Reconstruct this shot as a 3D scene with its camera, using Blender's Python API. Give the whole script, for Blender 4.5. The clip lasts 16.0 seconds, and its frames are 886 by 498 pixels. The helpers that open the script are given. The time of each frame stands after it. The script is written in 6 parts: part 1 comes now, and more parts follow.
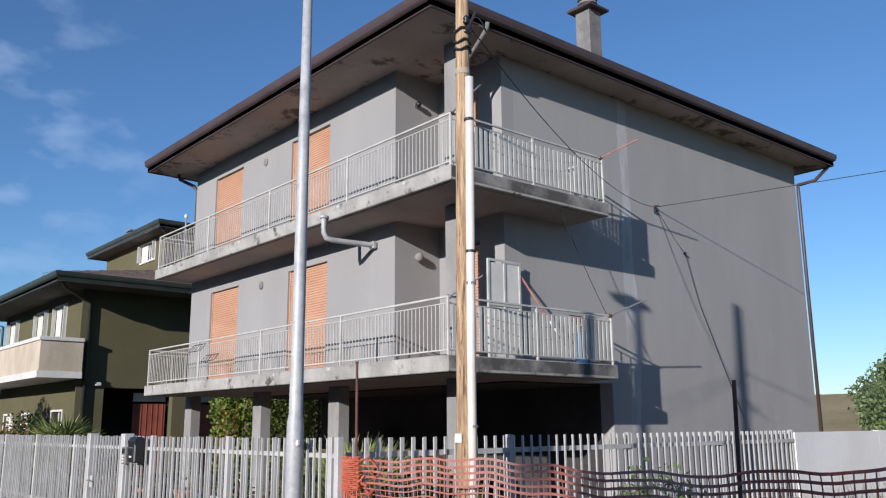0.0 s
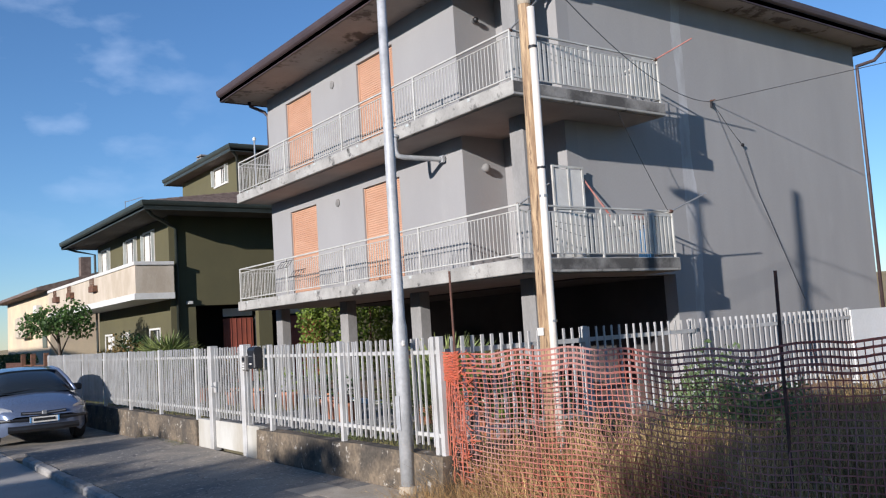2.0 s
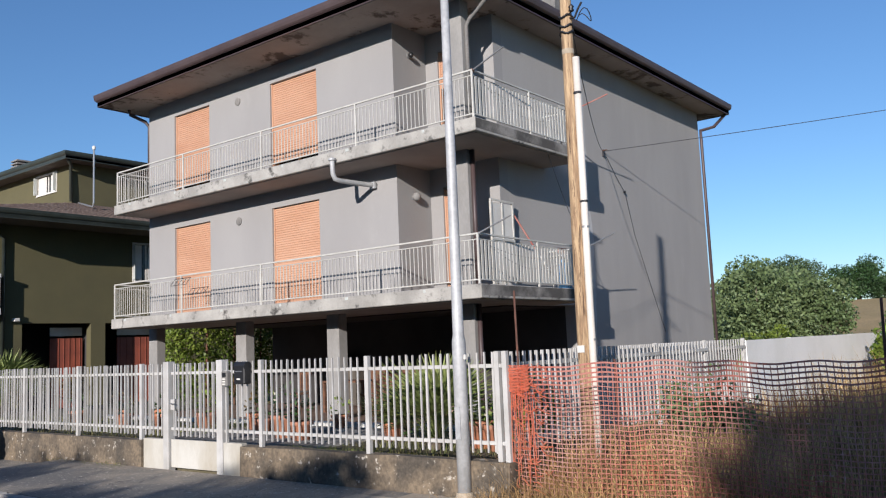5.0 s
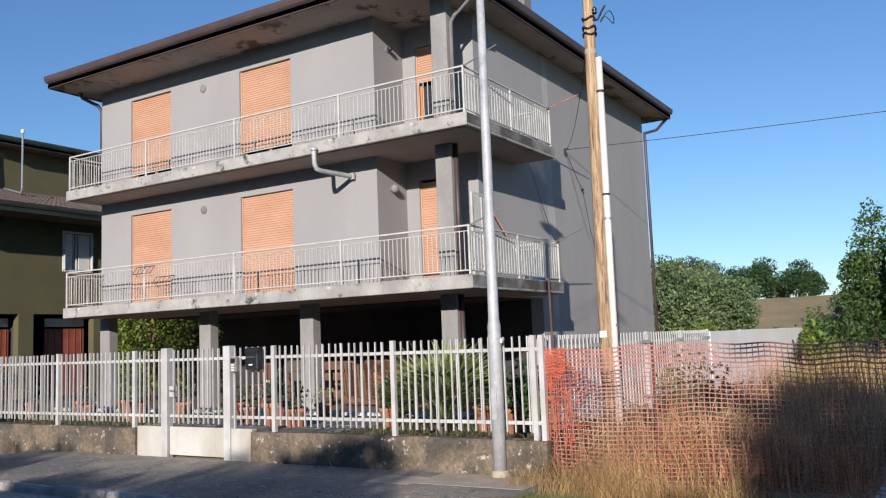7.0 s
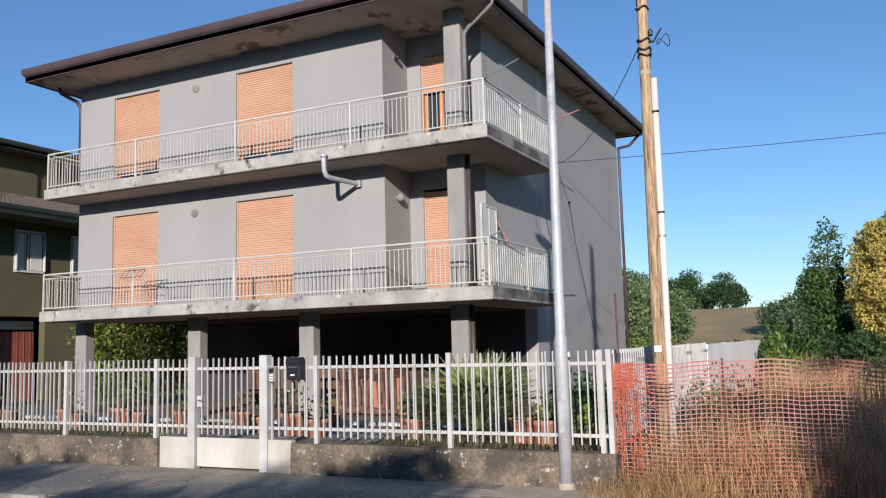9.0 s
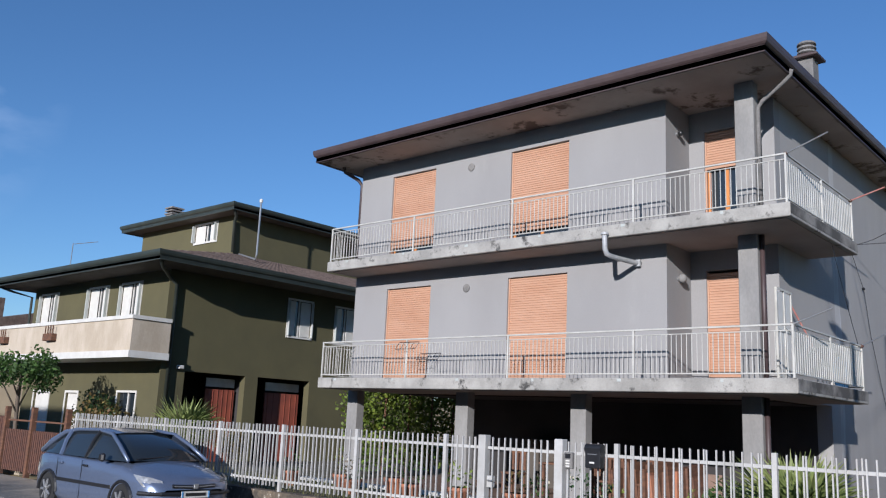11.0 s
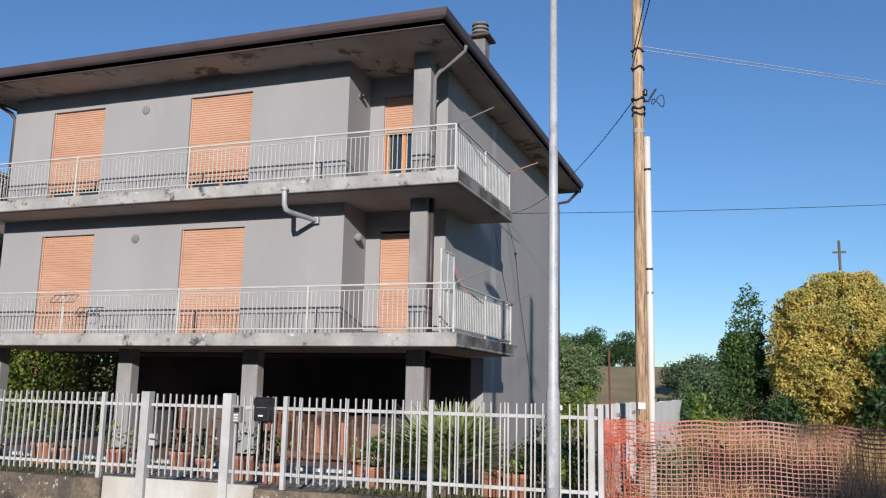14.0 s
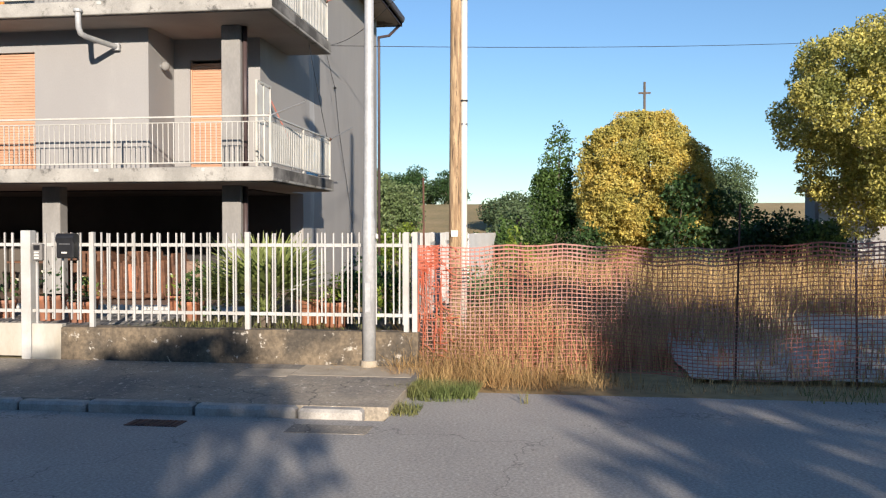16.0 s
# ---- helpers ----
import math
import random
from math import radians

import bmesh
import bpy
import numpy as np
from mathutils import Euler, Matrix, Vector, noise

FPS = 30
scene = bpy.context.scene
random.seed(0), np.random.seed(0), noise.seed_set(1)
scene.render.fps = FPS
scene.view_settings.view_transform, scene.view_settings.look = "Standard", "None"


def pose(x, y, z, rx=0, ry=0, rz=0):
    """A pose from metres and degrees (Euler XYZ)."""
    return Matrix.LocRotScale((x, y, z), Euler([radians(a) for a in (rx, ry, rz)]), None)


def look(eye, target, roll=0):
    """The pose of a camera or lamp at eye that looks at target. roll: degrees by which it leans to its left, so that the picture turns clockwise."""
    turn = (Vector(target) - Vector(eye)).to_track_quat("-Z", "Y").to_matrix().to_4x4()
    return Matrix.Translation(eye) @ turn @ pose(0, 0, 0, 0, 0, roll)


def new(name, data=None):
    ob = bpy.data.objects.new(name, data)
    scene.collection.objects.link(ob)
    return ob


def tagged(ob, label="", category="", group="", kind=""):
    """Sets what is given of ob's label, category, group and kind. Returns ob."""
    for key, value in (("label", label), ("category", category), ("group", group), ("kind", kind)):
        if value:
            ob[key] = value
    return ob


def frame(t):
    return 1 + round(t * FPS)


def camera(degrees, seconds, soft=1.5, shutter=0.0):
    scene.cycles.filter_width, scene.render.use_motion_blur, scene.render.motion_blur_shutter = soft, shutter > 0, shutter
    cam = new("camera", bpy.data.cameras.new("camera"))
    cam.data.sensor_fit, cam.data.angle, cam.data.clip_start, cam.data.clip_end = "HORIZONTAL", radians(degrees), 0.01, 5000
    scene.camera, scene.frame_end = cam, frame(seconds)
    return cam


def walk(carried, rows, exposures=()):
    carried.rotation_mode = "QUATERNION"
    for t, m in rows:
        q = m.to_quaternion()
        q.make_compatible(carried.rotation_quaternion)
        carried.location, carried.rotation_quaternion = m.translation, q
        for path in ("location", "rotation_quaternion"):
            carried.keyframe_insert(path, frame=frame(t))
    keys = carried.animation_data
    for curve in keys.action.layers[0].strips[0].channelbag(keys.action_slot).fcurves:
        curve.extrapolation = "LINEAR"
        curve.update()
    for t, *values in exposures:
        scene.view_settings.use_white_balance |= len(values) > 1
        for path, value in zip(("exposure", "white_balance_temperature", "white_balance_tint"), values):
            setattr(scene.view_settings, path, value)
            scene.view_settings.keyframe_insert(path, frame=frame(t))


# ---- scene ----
cam = camera(55.2, 16.0, soft=1.2)
METRES, EYE, TILT, LEAN, TURN = 8.7, 1.57, 0.0, 0.0, -40.2
PATH = [
    (0, (0.396, -0.118, 1.767), (1.662, 1.375, 2.176), -0.4),
    (0.5, (0.226, -0.369, 1.77), (1.518, 1.146, 1.957), -0.6),
    (1, (0.168, -0.664, 1.766), (1.458, 0.854, 1.945), -1.5),
    (1.5, (-0.017, -0.835, 1.776), (1.255, 0.701, 1.935), -2.3),
    (2, (-0.422, -0.806, 1.766), (0.751, 0.803, 1.95), -3.6),
    (2.5, (-0.778, -0.475, 1.762), (0.432, 1.107, 1.943), -2.6),
    (3, (-1.181, -0.079, 1.789), (0.33, 1.212, 2.014), -1.4),
    (3.5, (-1.698, 0.205, 1.777), (-0.111, 1.38, 2.094), -1.3),
    (4, (-2.086, 0.477, 1.753), (-0.545, 1.737, 1.95), -2.8),
    (4.5, (-2.594, 0.691, 1.757), (-1.054, 1.949, 1.974), -2.6),
    (7, (-4.206, 1.967, 1.656), (-2.513, 3.01, 1.871), -2.2),
    (7.5, (-4.417, 2.323, 1.667), (-2.697, 3.324, 1.859), -2.3),
    (8, (-4.723, 2.67, 1.722), (-2.951, 3.579, 1.907), -1.6),
    (8.2, (-4.811, 2.81, 1.749), (-3.022, 3.676, 1.97), -1.4),
    (10.3, (-5.283, 4.299, 1.834), (-3.578, 5.294, 2.152), -0.3),
    (10.5, (-5.294, 4.384, 1.857), (-3.62, 5.406, 2.253), 0.1),
    (11, (-5.35, 4.514, 1.858), (-3.882, 5.813, 2.257), 2.6),
    (11.5, (-5.325, 4.512, 1.842), (-3.892, 5.851, 2.231), 2.1),
    (12, (-5.301, 4.506, 1.802), (-3.829, 5.81, 2.164), 1.6),
    (12.5, (-5.309, 4.49, 1.803), (-3.742, 5.691, 2.122), 1.3),
    (13, (-5.338, 4.479, 1.812), (-3.534, 5.274, 2.148), 0.0),
    (13.5, (-5.336, 4.474, 1.819), (-3.488, 5.162, 2.155), 0.4),
    (14, (-5.274, 4.517, 1.798), (-3.416, 5.182, 2.127), 1.2),
    (14.5, (-5.319, 4.481, 1.741), (-3.439, 5.129, 1.947), 1.5),
    (15, (-5.247, 4.45, 1.709), (-3.278, 4.797, 1.753), 0.4),
    (15.5, (-5.247, 4.44, 1.698), (-3.267, 4.721, 1.692), 0.1),
    (16, (-5.256, 4.429, 1.685), (-3.274, 4.698, 1.644), 0.0),
]
walk(cam, [(t, look(eye, target, roll)) for t, eye, target, roll in PATH], exposures=[(0,0.42,5450,12),(1.0,0.50,5500,12),(2.0,0.56,5450,12),(3.0,0.48,5550,12),(4.0,0.42,5600,12),(4.7,0.47,5600,12),(8.0,0.50,5700,12),(11.0,0.33,5250,12),(13.0,0.32,5450,12),(14.5,0.36,5650,11),(15.0,0.55,6150,10),(16.0,0.80,6200,11)])

# ---- world and sun ----
SUN_WAY = Vector((2.55, 0.92, -0.72)).normalized()      # the way the sunlight travels
world = bpy.data.worlds.new("sky")
scene.world = world
world.use_nodes = True
wn, wl = world.node_tree.nodes, world.node_tree.links
sky = wn.new("ShaderNodeTexSky")
sky.sky_type, sky.sun_disc = "NISHITA", False
sky.sun_elevation, sky.sun_rotation = radians(14.8), math.atan2(-SUN_WAY.x, -SUN_WAY.y)
sky.air_density, sky.dust_density, sky.ozone_density = 1.0, 0.0, 3.6
wn["Background"].inputs["Strength"].default_value = 0.087
# thin wisps of cirrus
wco = wn.new("ShaderNodeTexCoord")
wmap = wn.new("ShaderNodeMapping")
wmap.inputs["Scale"].default_value = (8.0, 8.0, 17.0)
wnoise = wn.new("ShaderNodeTexNoise")
wnoise.inputs["Scale"].default_value, wnoise.inputs["Detail"].default_value = 1.3, 7
wramp = wn.new("ShaderNodeValToRGB")
wramp.color_ramp.elements[0].position, wramp.color_ramp.elements[1].position = 0.50, 0.85
wmix = wn.new("ShaderNodeMix")
wmix.data_type = "RGBA"
wmix.inputs["B"].default_value = (6.5, 7.0, 7.8, 1)
wl.new(wco.outputs["Generated"], wmap.inputs["Vector"])
wl.new(wmap.outputs["Vector"], wnoise.inputs["Vector"])
wl.new(wnoise.outputs["Fac"], wramp.inputs["Fac"])
wdot = wn.new("ShaderNodeVectorMath")
wdot.operation = "DOT_PRODUCT"
wdot.inputs[1].default_value = Vector((0.18, 0.93, 0.31)).normalized()
wfade = wn.new("ShaderNodeMapRange")
for k, v in (("From Min", 0.978), ("From Max", 1.0), ("To Max", 0.55)):
    wfade.inputs[k].default_value = v
wmul = wn.new("ShaderNodeMath")
wmul.operation = "MULTIPLY"
wl.new(wco.outputs["Generated"], wdot.inputs[0])
wl.new(wdot.outputs["Value"], wfade.inputs["Value"])
wl.new(wfade.outputs["Result"], wmul.inputs[0])
wl.new(wramp.outputs["Color"], wmul.inputs[1])
wl.new(wmul.outputs["Value"], wmix.inputs["Factor"])
wl.new(sky.outputs["Color"], wmix.inputs["A"])
wl.new(wmix.outputs["Result"], wn["Background"].inputs["Color"])
lamp = bpy.data.lights.new("sun", "SUN")
lamp.energy, lamp.angle, lamp.color = 5.0, radians(0.55), (1.0, 0.86, 0.69)
sun = new("sun", lamp)
sun.matrix_world = look((-40, -15, 14), Vector((-40, -15, 14)) + SUN_WAY)


# ---- materials ----
def mat(name, base, rough=0.8, metal=0.0, other=None, scale=1.2, spread=0.5, sharp=0.13, stretch=(1, 1, 1),
        fine=40.0, grain=0.12, bump=0.15, bump_scale=None, rnd=0.0, island=0.0, spots=None, thin=0.0, coat=0.0, streak=None, cracks=None):
    """base mixed with other over patches of 1/scale metres, fine grain, relief, and a change of value from piece to piece."""
    m = bpy.data.materials.new(name)
    m.use_nodes = True
    n, l = m.node_tree.nodes, m.node_tree.links
    bsdf = n["Principled BSDF"]
    geo = n.new("ShaderNodeNewGeometry")
    mp = n.new("ShaderNodeMapping")
    mp.inputs["Scale"].default_value = stretch
    l.new(geo.outputs["Position"], mp.inputs["Vector"])

    def tex(s, detail=4.0, rough_=0.6):
        t = n.new("ShaderNodeTexNoise")
        t.inputs["Scale"].default_value, t.inputs["Detail"].default_value, t.inputs["Roughness"].default_value = s, detail, rough_
        l.new(mp.outputs["Vector"], t.inputs["Vector"])
        return t.outputs["Fac"]

    def ramp(fac, a, b, lo=0.0, hi=1.0):
        r = n.new("ShaderNodeMapRange")
        for k, v in (("From Min", a), ("From Max", b), ("To Min", lo), ("To Max", hi)):
            r.inputs[k].default_value = v
        l.new(fac, r.inputs["Value"])
        return r.outputs["Result"]

    def mixed(fac, a, b, blend="MIX"):
        x = n.new("ShaderNodeMix")
        x.data_type, x.blend_type = "RGBA", blend
        for k, v in (("Factor", fac), ("A", a), ("B", b)):
            if isinstance(v, (tuple, list)):
                x.inputs[k].default_value = (*v, 1) if len(v) == 3 else v
            elif isinstance(v, float):
                x.inputs[k].default_value = v
            else:
                l.new(v, x.inputs[k])
        return x.outputs["Result"]

    def times(col, fac):
        x = n.new("ShaderNodeVectorMath")
        x.operation = "SCALE"
        l.new(col, x.inputs[0])
        l.new(fac, x.inputs["Scale"])
        return x.outputs["Vector"]

    col = mixed(ramp(tex(scale, 6.0), spread - sharp, spread + sharp), base, other or tuple(c * 0.75 for c in base))
    if spots:
        colour, s, level, soft_ = spots
        col = mixed(ramp(tex(s, 8.0, 0.7), level, level + soft_), col, colour)
    if streak:
        x0, wide, colour = streak
        sep = n.new("ShaderNodeSeparateXYZ")
        l.new(geo.outputs["Position"], sep.inputs["Vector"])
        wob = n.new("ShaderNodeMath")
        wob.operation = "ADD"
        l.new(sep.outputs["X"], wob.inputs[0])
        l.new(ramp(tex(1.1, 5.0), 0.2, 0.8, -0.22, 0.22), wob.inputs[1])
        dist = n.new("ShaderNodeMath")
        dist.operation = "COMPARE"
        l.new(wob.outputs["Value"], dist.inputs[0])
        dist.inputs[1].default_value, dist.inputs[2].default_value = x0, wide
        faded = n.new("ShaderNodeMath")
        faded.operation = "MULTIPLY"
        l.new(dist.outputs["Value"], faded.inputs[0])
        l.new(ramp(tex(3.0, 5.0), 0.35, 0.65, 0.1, 0.7), faded.inputs[1])
        col = mixed(faded.outputs["Value"], col, colour)
    if cracks:
        size_, thick, dark_ = cracks
        vor = n.new("ShaderNodeTexVoronoi")
        vor.feature = "DISTANCE_TO_EDGE"
        vor.inputs["Scale"].default_value = size_
        bent = n.new("ShaderNodeVectorMath")
        bent.operation = "ADD"
        warp = n.new("ShaderNodeTexNoise")
        warp.inputs["Scale"].default_value, warp.inputs["Detail"].default_value = 2.2, 6
        l.new(mp.outputs["Vector"], warp.inputs["Vector"])
        l.new(mp.outputs["Vector"], bent.inputs[0])
        l.new(warp.outputs["Color"], bent.inputs[1])
        l.new(bent.outputs["Vector"], vor.inputs["Vector"])
        col = mixed(ramp(vor.outputs["Distance"], thick, thick * 0.3, 0.0, 0.75), col, dark_)
    fine_fac = tex(fine, 3.0)
    col = times(col, ramp(fine_fac, 0.25, 0.75, 1 - grain, 1 + grain))
    if rnd:
        info = n.new("ShaderNodeObjectInfo")
        col = times(col, ramp(info.outputs["Random"], 0.0, 1.0, 1 - rnd, 1 + rnd))
    if island:
        col = times(col, ramp(geo.outputs["Random Per Island"], 0.0, 1.0, 1 - island, 1 + island))
    l.new(col, bsdf.inputs["Base Color"])
    bsdf.inputs["Metallic"].default_value = metal
    bsdf.inputs["Coat Weight"].default_value = coat
    l.new(ramp(fine_fac, 0.2, 0.8, max(0.02, rough - 0.1), min(1.0, rough + 0.1)), bsdf.inputs["Roughness"])
    if bump:
        b = n.new("ShaderNodeBump")
        b.inputs["Strength"].default_value, b.inputs["Distance"].default_value = bump, 0.003
        l.new(tex(bump_scale, 4.0) if bump_scale else fine_fac, b.inputs["Height"])
        l.new(b.outputs["Normal"], bsdf.inputs["Normal"])
    if thin:
        tr = n.new("ShaderNodeBsdfTranslucent")
        l.new(col, tr.inputs["Color"])
        mx = n.new("ShaderNodeMixShader")
        mx.inputs["Fac"].default_value = thin
        l.new(bsdf.outputs["BSDF"], mx.inputs[1])
        l.new(tr.outputs["BSDF"], mx.inputs[2])
        l.new(mx.outputs["Shader"], n["Material Output"].inputs["Surface"])
    return m


def glass(name, tint=(0.02, 0.025, 0.03)):
    m = bpy.data.materials.new(name)
    m.use_nodes = True
    b = m.node_tree.nodes["Principled BSDF"]
    b.inputs["Base Color"].default_value = (*tint, 1)
    b.inputs["Roughness"].default_value, b.inputs["Specular IOR Level"].default_value = 0.05, 0.8
    return m


STUCCO = mat("grey_stucco", (0.288, 0.280, 0.275), 0.92, other=(0.261, 0.253, 0.249), scale=0.55, stretch=(1, 1, 0.45), fine=70, grain=0.07, bump=0.25, spots=((0.315, 0.305, 0.297), 0.9, 0.62, 0.2))
SIDEWALL = mat("streaked_grey_stucco", (0.315, 0.305, 0.295), 0.92, other=(0.275, 0.266, 0.258), scale=0.55, stretch=(1, 1, 0.3), fine=70, grain=0.07, bump=0.25, spots=((0.345, 0.333, 0.322), 0.8, 0.60, 0.2), streak=(13.9, 0.16, (0.48, 0.48, 0.49)))
CONCRETE = mat("weathered_concrete", (0.37, 0.355, 0.325), 0.95, other=(0.25, 0.24, 0.22), scale=1.6, fine=45, grain=0.12, bump=0.3, spots=((0.055, 0.052, 0.048), 2.6, 0.545, 0.10))
COLUMN = mat("column_concrete", (0.265, 0.257, 0.245), 0.95, other=(0.215, 0.208, 0.20), scale=2.2, stretch=(1, 1, 0.5), fine=30, grain=0.10, bump=0.6, spots=((0.19, 0.18, 0.172), 4.0, 0.64, 0.1))
SOFFIT = mat("peeling_soffit", (0.38, 0.325, 0.285), 0.95, other=(0.31, 0.265, 0.23), scale=0.9, fine=50, grain=0.06, bump=0.2, spots=((0.11, 0.085, 0.072), 1.1, 0.54, 0.06))
SLABSOFFIT = mat("slab_soffit", (0.34, 0.295, 0.265), 0.95, other=(0.27, 0.235, 0.215), scale=0.8, fine=50, grain=0.06, bump=0.15)
BROWN = mat("brown_gutter_paint", (0.052, 0.034, 0.034), 0.5, other=(0.07, 0.048, 0.046), scale=2, fine=60, grain=0.15, bump=0.05)
SHUTTER = mat("peach_shutter", (0.43, 0.24, 0.148), 0.55, other=(0.48, 0.285, 0.185), scale=0.8, fine=30, grain=0.05, bump=0.03, stretch=(1, 1, 2.5))
ORANGEWOOD = mat("varnished_orange_wood", (0.62, 0.26, 0.07), 0.4, other=(0.48, 0.18, 0.05), scale=6, stretch=(4, 4, 0.5), bump=0.05)
RAIL = mat("cream_rail_paint", (0.50, 0.49, 0.45), 0.5, other=(0.40, 0.39, 0.355), scale=3, fine=60, grain=0.1, bump=0.05, spots=((0.25, 0.14, 0.08), 6.0, 0.72, 0.05), rnd=0.05)
WHITE = mat("white_fence_paint", (0.46, 0.455, 0.44), 0.5, other=(0.37, 0.36, 0.34), scale=2.5, fine=60, grain=0.06, bump=0.05, spots=((0.36, 0.27, 0.2), 5.0, 0.72, 0.06), rnd=0.06)
BOUNDARY = mat("bright_white_wall_paint", (0.80, 0.79, 0.77), 0.8, other=(0.74, 0.73, 0.70), scale=1.0, fine=30, grain=0.05, bump=0.1)
WHITEWALL = mat("white_panel_paint", (0.49, 0.48, 0.44), 0.7, other=(0.36, 0.33, 0.27), scale=1.4, stretch=(1, 1, 0.4), fine=50, grain=0.06, bump=0.1, spots=((0.5, 0.42, 0.33), 3.0, 0.66, 0.12))
LOWWALL = mat("rough_low_wall", (0.16, 0.125, 0.085), 0.97, other=(0.07, 0.059, 0.046), scale=2.2, sharp=0.10, fine=22, grain=0.45, bump=1.0, bump_scale=18, spots=((0.42, 0.385, 0.33), 9.0, 0.605, 0.04))
ASPHALT = mat("worn_asphalt", (0.30, 0.28, 0.255), 0.92, other=(0.37, 0.345, 0.31), scale=0.45, sharp=0.12, fine=42, grain=0.34, bump=0.8, spots=((0.46, 0.43, 0.385), 24.0, 0.58, 0.08), cracks=(0.35, 0.004, (0.17, 0.16, 0.145)))
WALKWAY = mat("pavement_asphalt", (0.16, 0.15, 0.135), 0.95, other=(0.38, 0.32, 0.24), scale=0.55, spread=0.54, sharp=0.12, fine=38, grain=0.36, bump=0.9, spots=((0.56, 0.50, 0.42), 14.0, 0.575, 0.10), cracks=(0.55, 0.007, (0.06, 0.057, 0.053)))
STONE = mat("kerb_stone", (0.38, 0.36, 0.33), 0.9, other=(0.24, 0.225, 0.205), scale=3.2, fine=60, grain=0.2, bump=0.5, rnd=0.12)
SLAB = mat("paving_stone", (0.22, 0.21, 0.19), 0.9, other=(0.14, 0.132, 0.12), scale=2.5, fine=50, grain=0.2, bump=0.4, rnd=0.18)
SAND = mat("sandy_concrete", (0.42, 0.36, 0.28), 0.97, other=(0.32, 0.27, 0.2), scale=3, fine=80, grain=0.2, bump=0.5)
DIRT = mat("dry_field", (0.36, 0.26, 0.125), 1.0, other=(0.24, 0.19, 0.085), scale=0.12, fine=6, grain=0.3, bump=0.6, spots=((0.16, 0.17, 0.06), 0.05, 0.56, 0.1))
GRAVEL = mat("pale_gravel", (0.50, 0.45, 0.39), 0.97, other=(0.34, 0.29, 0.22), scale=1.1, fine=26, grain=0.3, bump=0.8, spots=((0.66, 0.62, 0.56), 9.0, 0.56, 0.08))
GARDEN = mat("garden_soil", (0.09, 0.082, 0.045), 1.0, other=(0.12, 0.10, 0.065), scale=1.5, fine=12, grain=0.3, bump=0.8)
TILE = mat("terrace_tile", (0.25, 0.165, 0.12), 0.7, other=(0.18, 0.12, 0.09), scale=1.5, fine=30, grain=0.1, bump=0.1)
WOODPOLE = mat("weathered_pole_wood", (0.42, 0.30, 0.175), 0.9, other=(0.25, 0.165, 0.095), scale=9, sharp=0.08, stretch=(3.0, 3.0, 0.25), fine=30, grain=0.4, bump=0.9, spots=((0.10, 0.062, 0.038), 7.0, 0.58, 0.05))
GALVA = mat("galvanised_steel", (0.42, 0.425, 0.43), 0.55, metal=0.1, other=(0.34, 0.345, 0.35), scale=3, fine=25, grain=0.15, bump=0.08, spots=((0.45, 0.45, 0.44), 18.0, 0.62, 0.05))
PVC = mat("white_plastic_pipe", (0.66, 0.62, 0.55), 0.45, other=(0.58, 0.54, 0.48), scale=2, fine=30, grain=0.05, bump=0.03)
NETRED = mat("faded_plastic_net", (0.44, 0.125, 0.085), 0.45, other=(0.46, 0.25, 0.215), scale=0.9, fine=20, grain=0.2, bump=0.0, thin=0.2, spots=((0.55, 0.45, 0.42), 2.5, 0.62, 0.08))
NETORANGE = mat("orange_plastic_net", (0.58, 0.13, 0.065), 0.5, other=(0.50, 0.17, 0.10), scale=1.5, fine=20, grain=0.2, bump=0.0, thin=0.25)
RUST = mat("rusty_iron", (0.13, 0.06, 0.04), 0.9, other=(0.08, 0.04, 0.03), scale=8, fine=60, grain=0.3, bump=0.3)
OLIVE = mat("olive_render", (0.098, 0.088, 0.041), 0.95, other=(0.082, 0.074, 0.036), scale=0.6, fine=60, grain=0.08, bump=0.2)
CREAM = mat("cream_parapet", (0.50, 0.43, 0.34), 0.9, other=(0.40, 0.335, 0.25), scale=1.6, stretch=(1, 1, 0.4), fine=40, grain=0.08, bump=0.15)
PEACHWALL = mat("pale_peach_render", (0.62, 0.50, 0.33), 0.95, other=(0.50, 0.41, 0.29), scale=0.6, fine=40, grain=0.08, bump=0.2)
DARKGREEN = mat("dark_green_gutter", (0.028, 0.033, 0.027), 0.4, other=(0.04, 0.046, 0.038), scale=2, fine=40, grain=0.1, bump=0.05)
ROOFTILE = mat("brown_roof_tile", (0.115, 0.08, 0.065), 0.9, other=(0.18, 0.135, 0.11), scale=4, fine=25, grain=0.25, bump=0.4, rnd=0.2)
GARAGE = mat("red_brown_door", (0.27, 0.075, 0.045), 0.55, other=(0.21, 0.06, 0.04), scale=2, fine=30, grain=0.08, bump=0.05)
WINWHITE = mat("white_shutter_paint", (0.62, 0.605, 0.56), 0.5, other=(0.55, 0.53, 0.49), scale=3, fine=40, grain=0.05, bump=0.05)
PALEBLUE = mat("pale_grey_shutter", (0.45, 0.47, 0.45), 0.6, other=(0.38, 0.4, 0.38), scale=3, fine=40, grain=0.05, bump=0.05)
TERRACOTTA = mat("terracotta", (0.42, 0.165, 0.08), 0.85, other=(0.27, 0.135, 0.09), scale=4, fine=40, grain=0.12, bump=0.2)
OLDWOOD = mat("old_brown_wood", (0.16, 0.075, 0.04), 0.8, other=(0.09, 0.045, 0.028), scale=5, stretch=(1, 1, 3), fine=30, grain=0.2, bump=0.3)
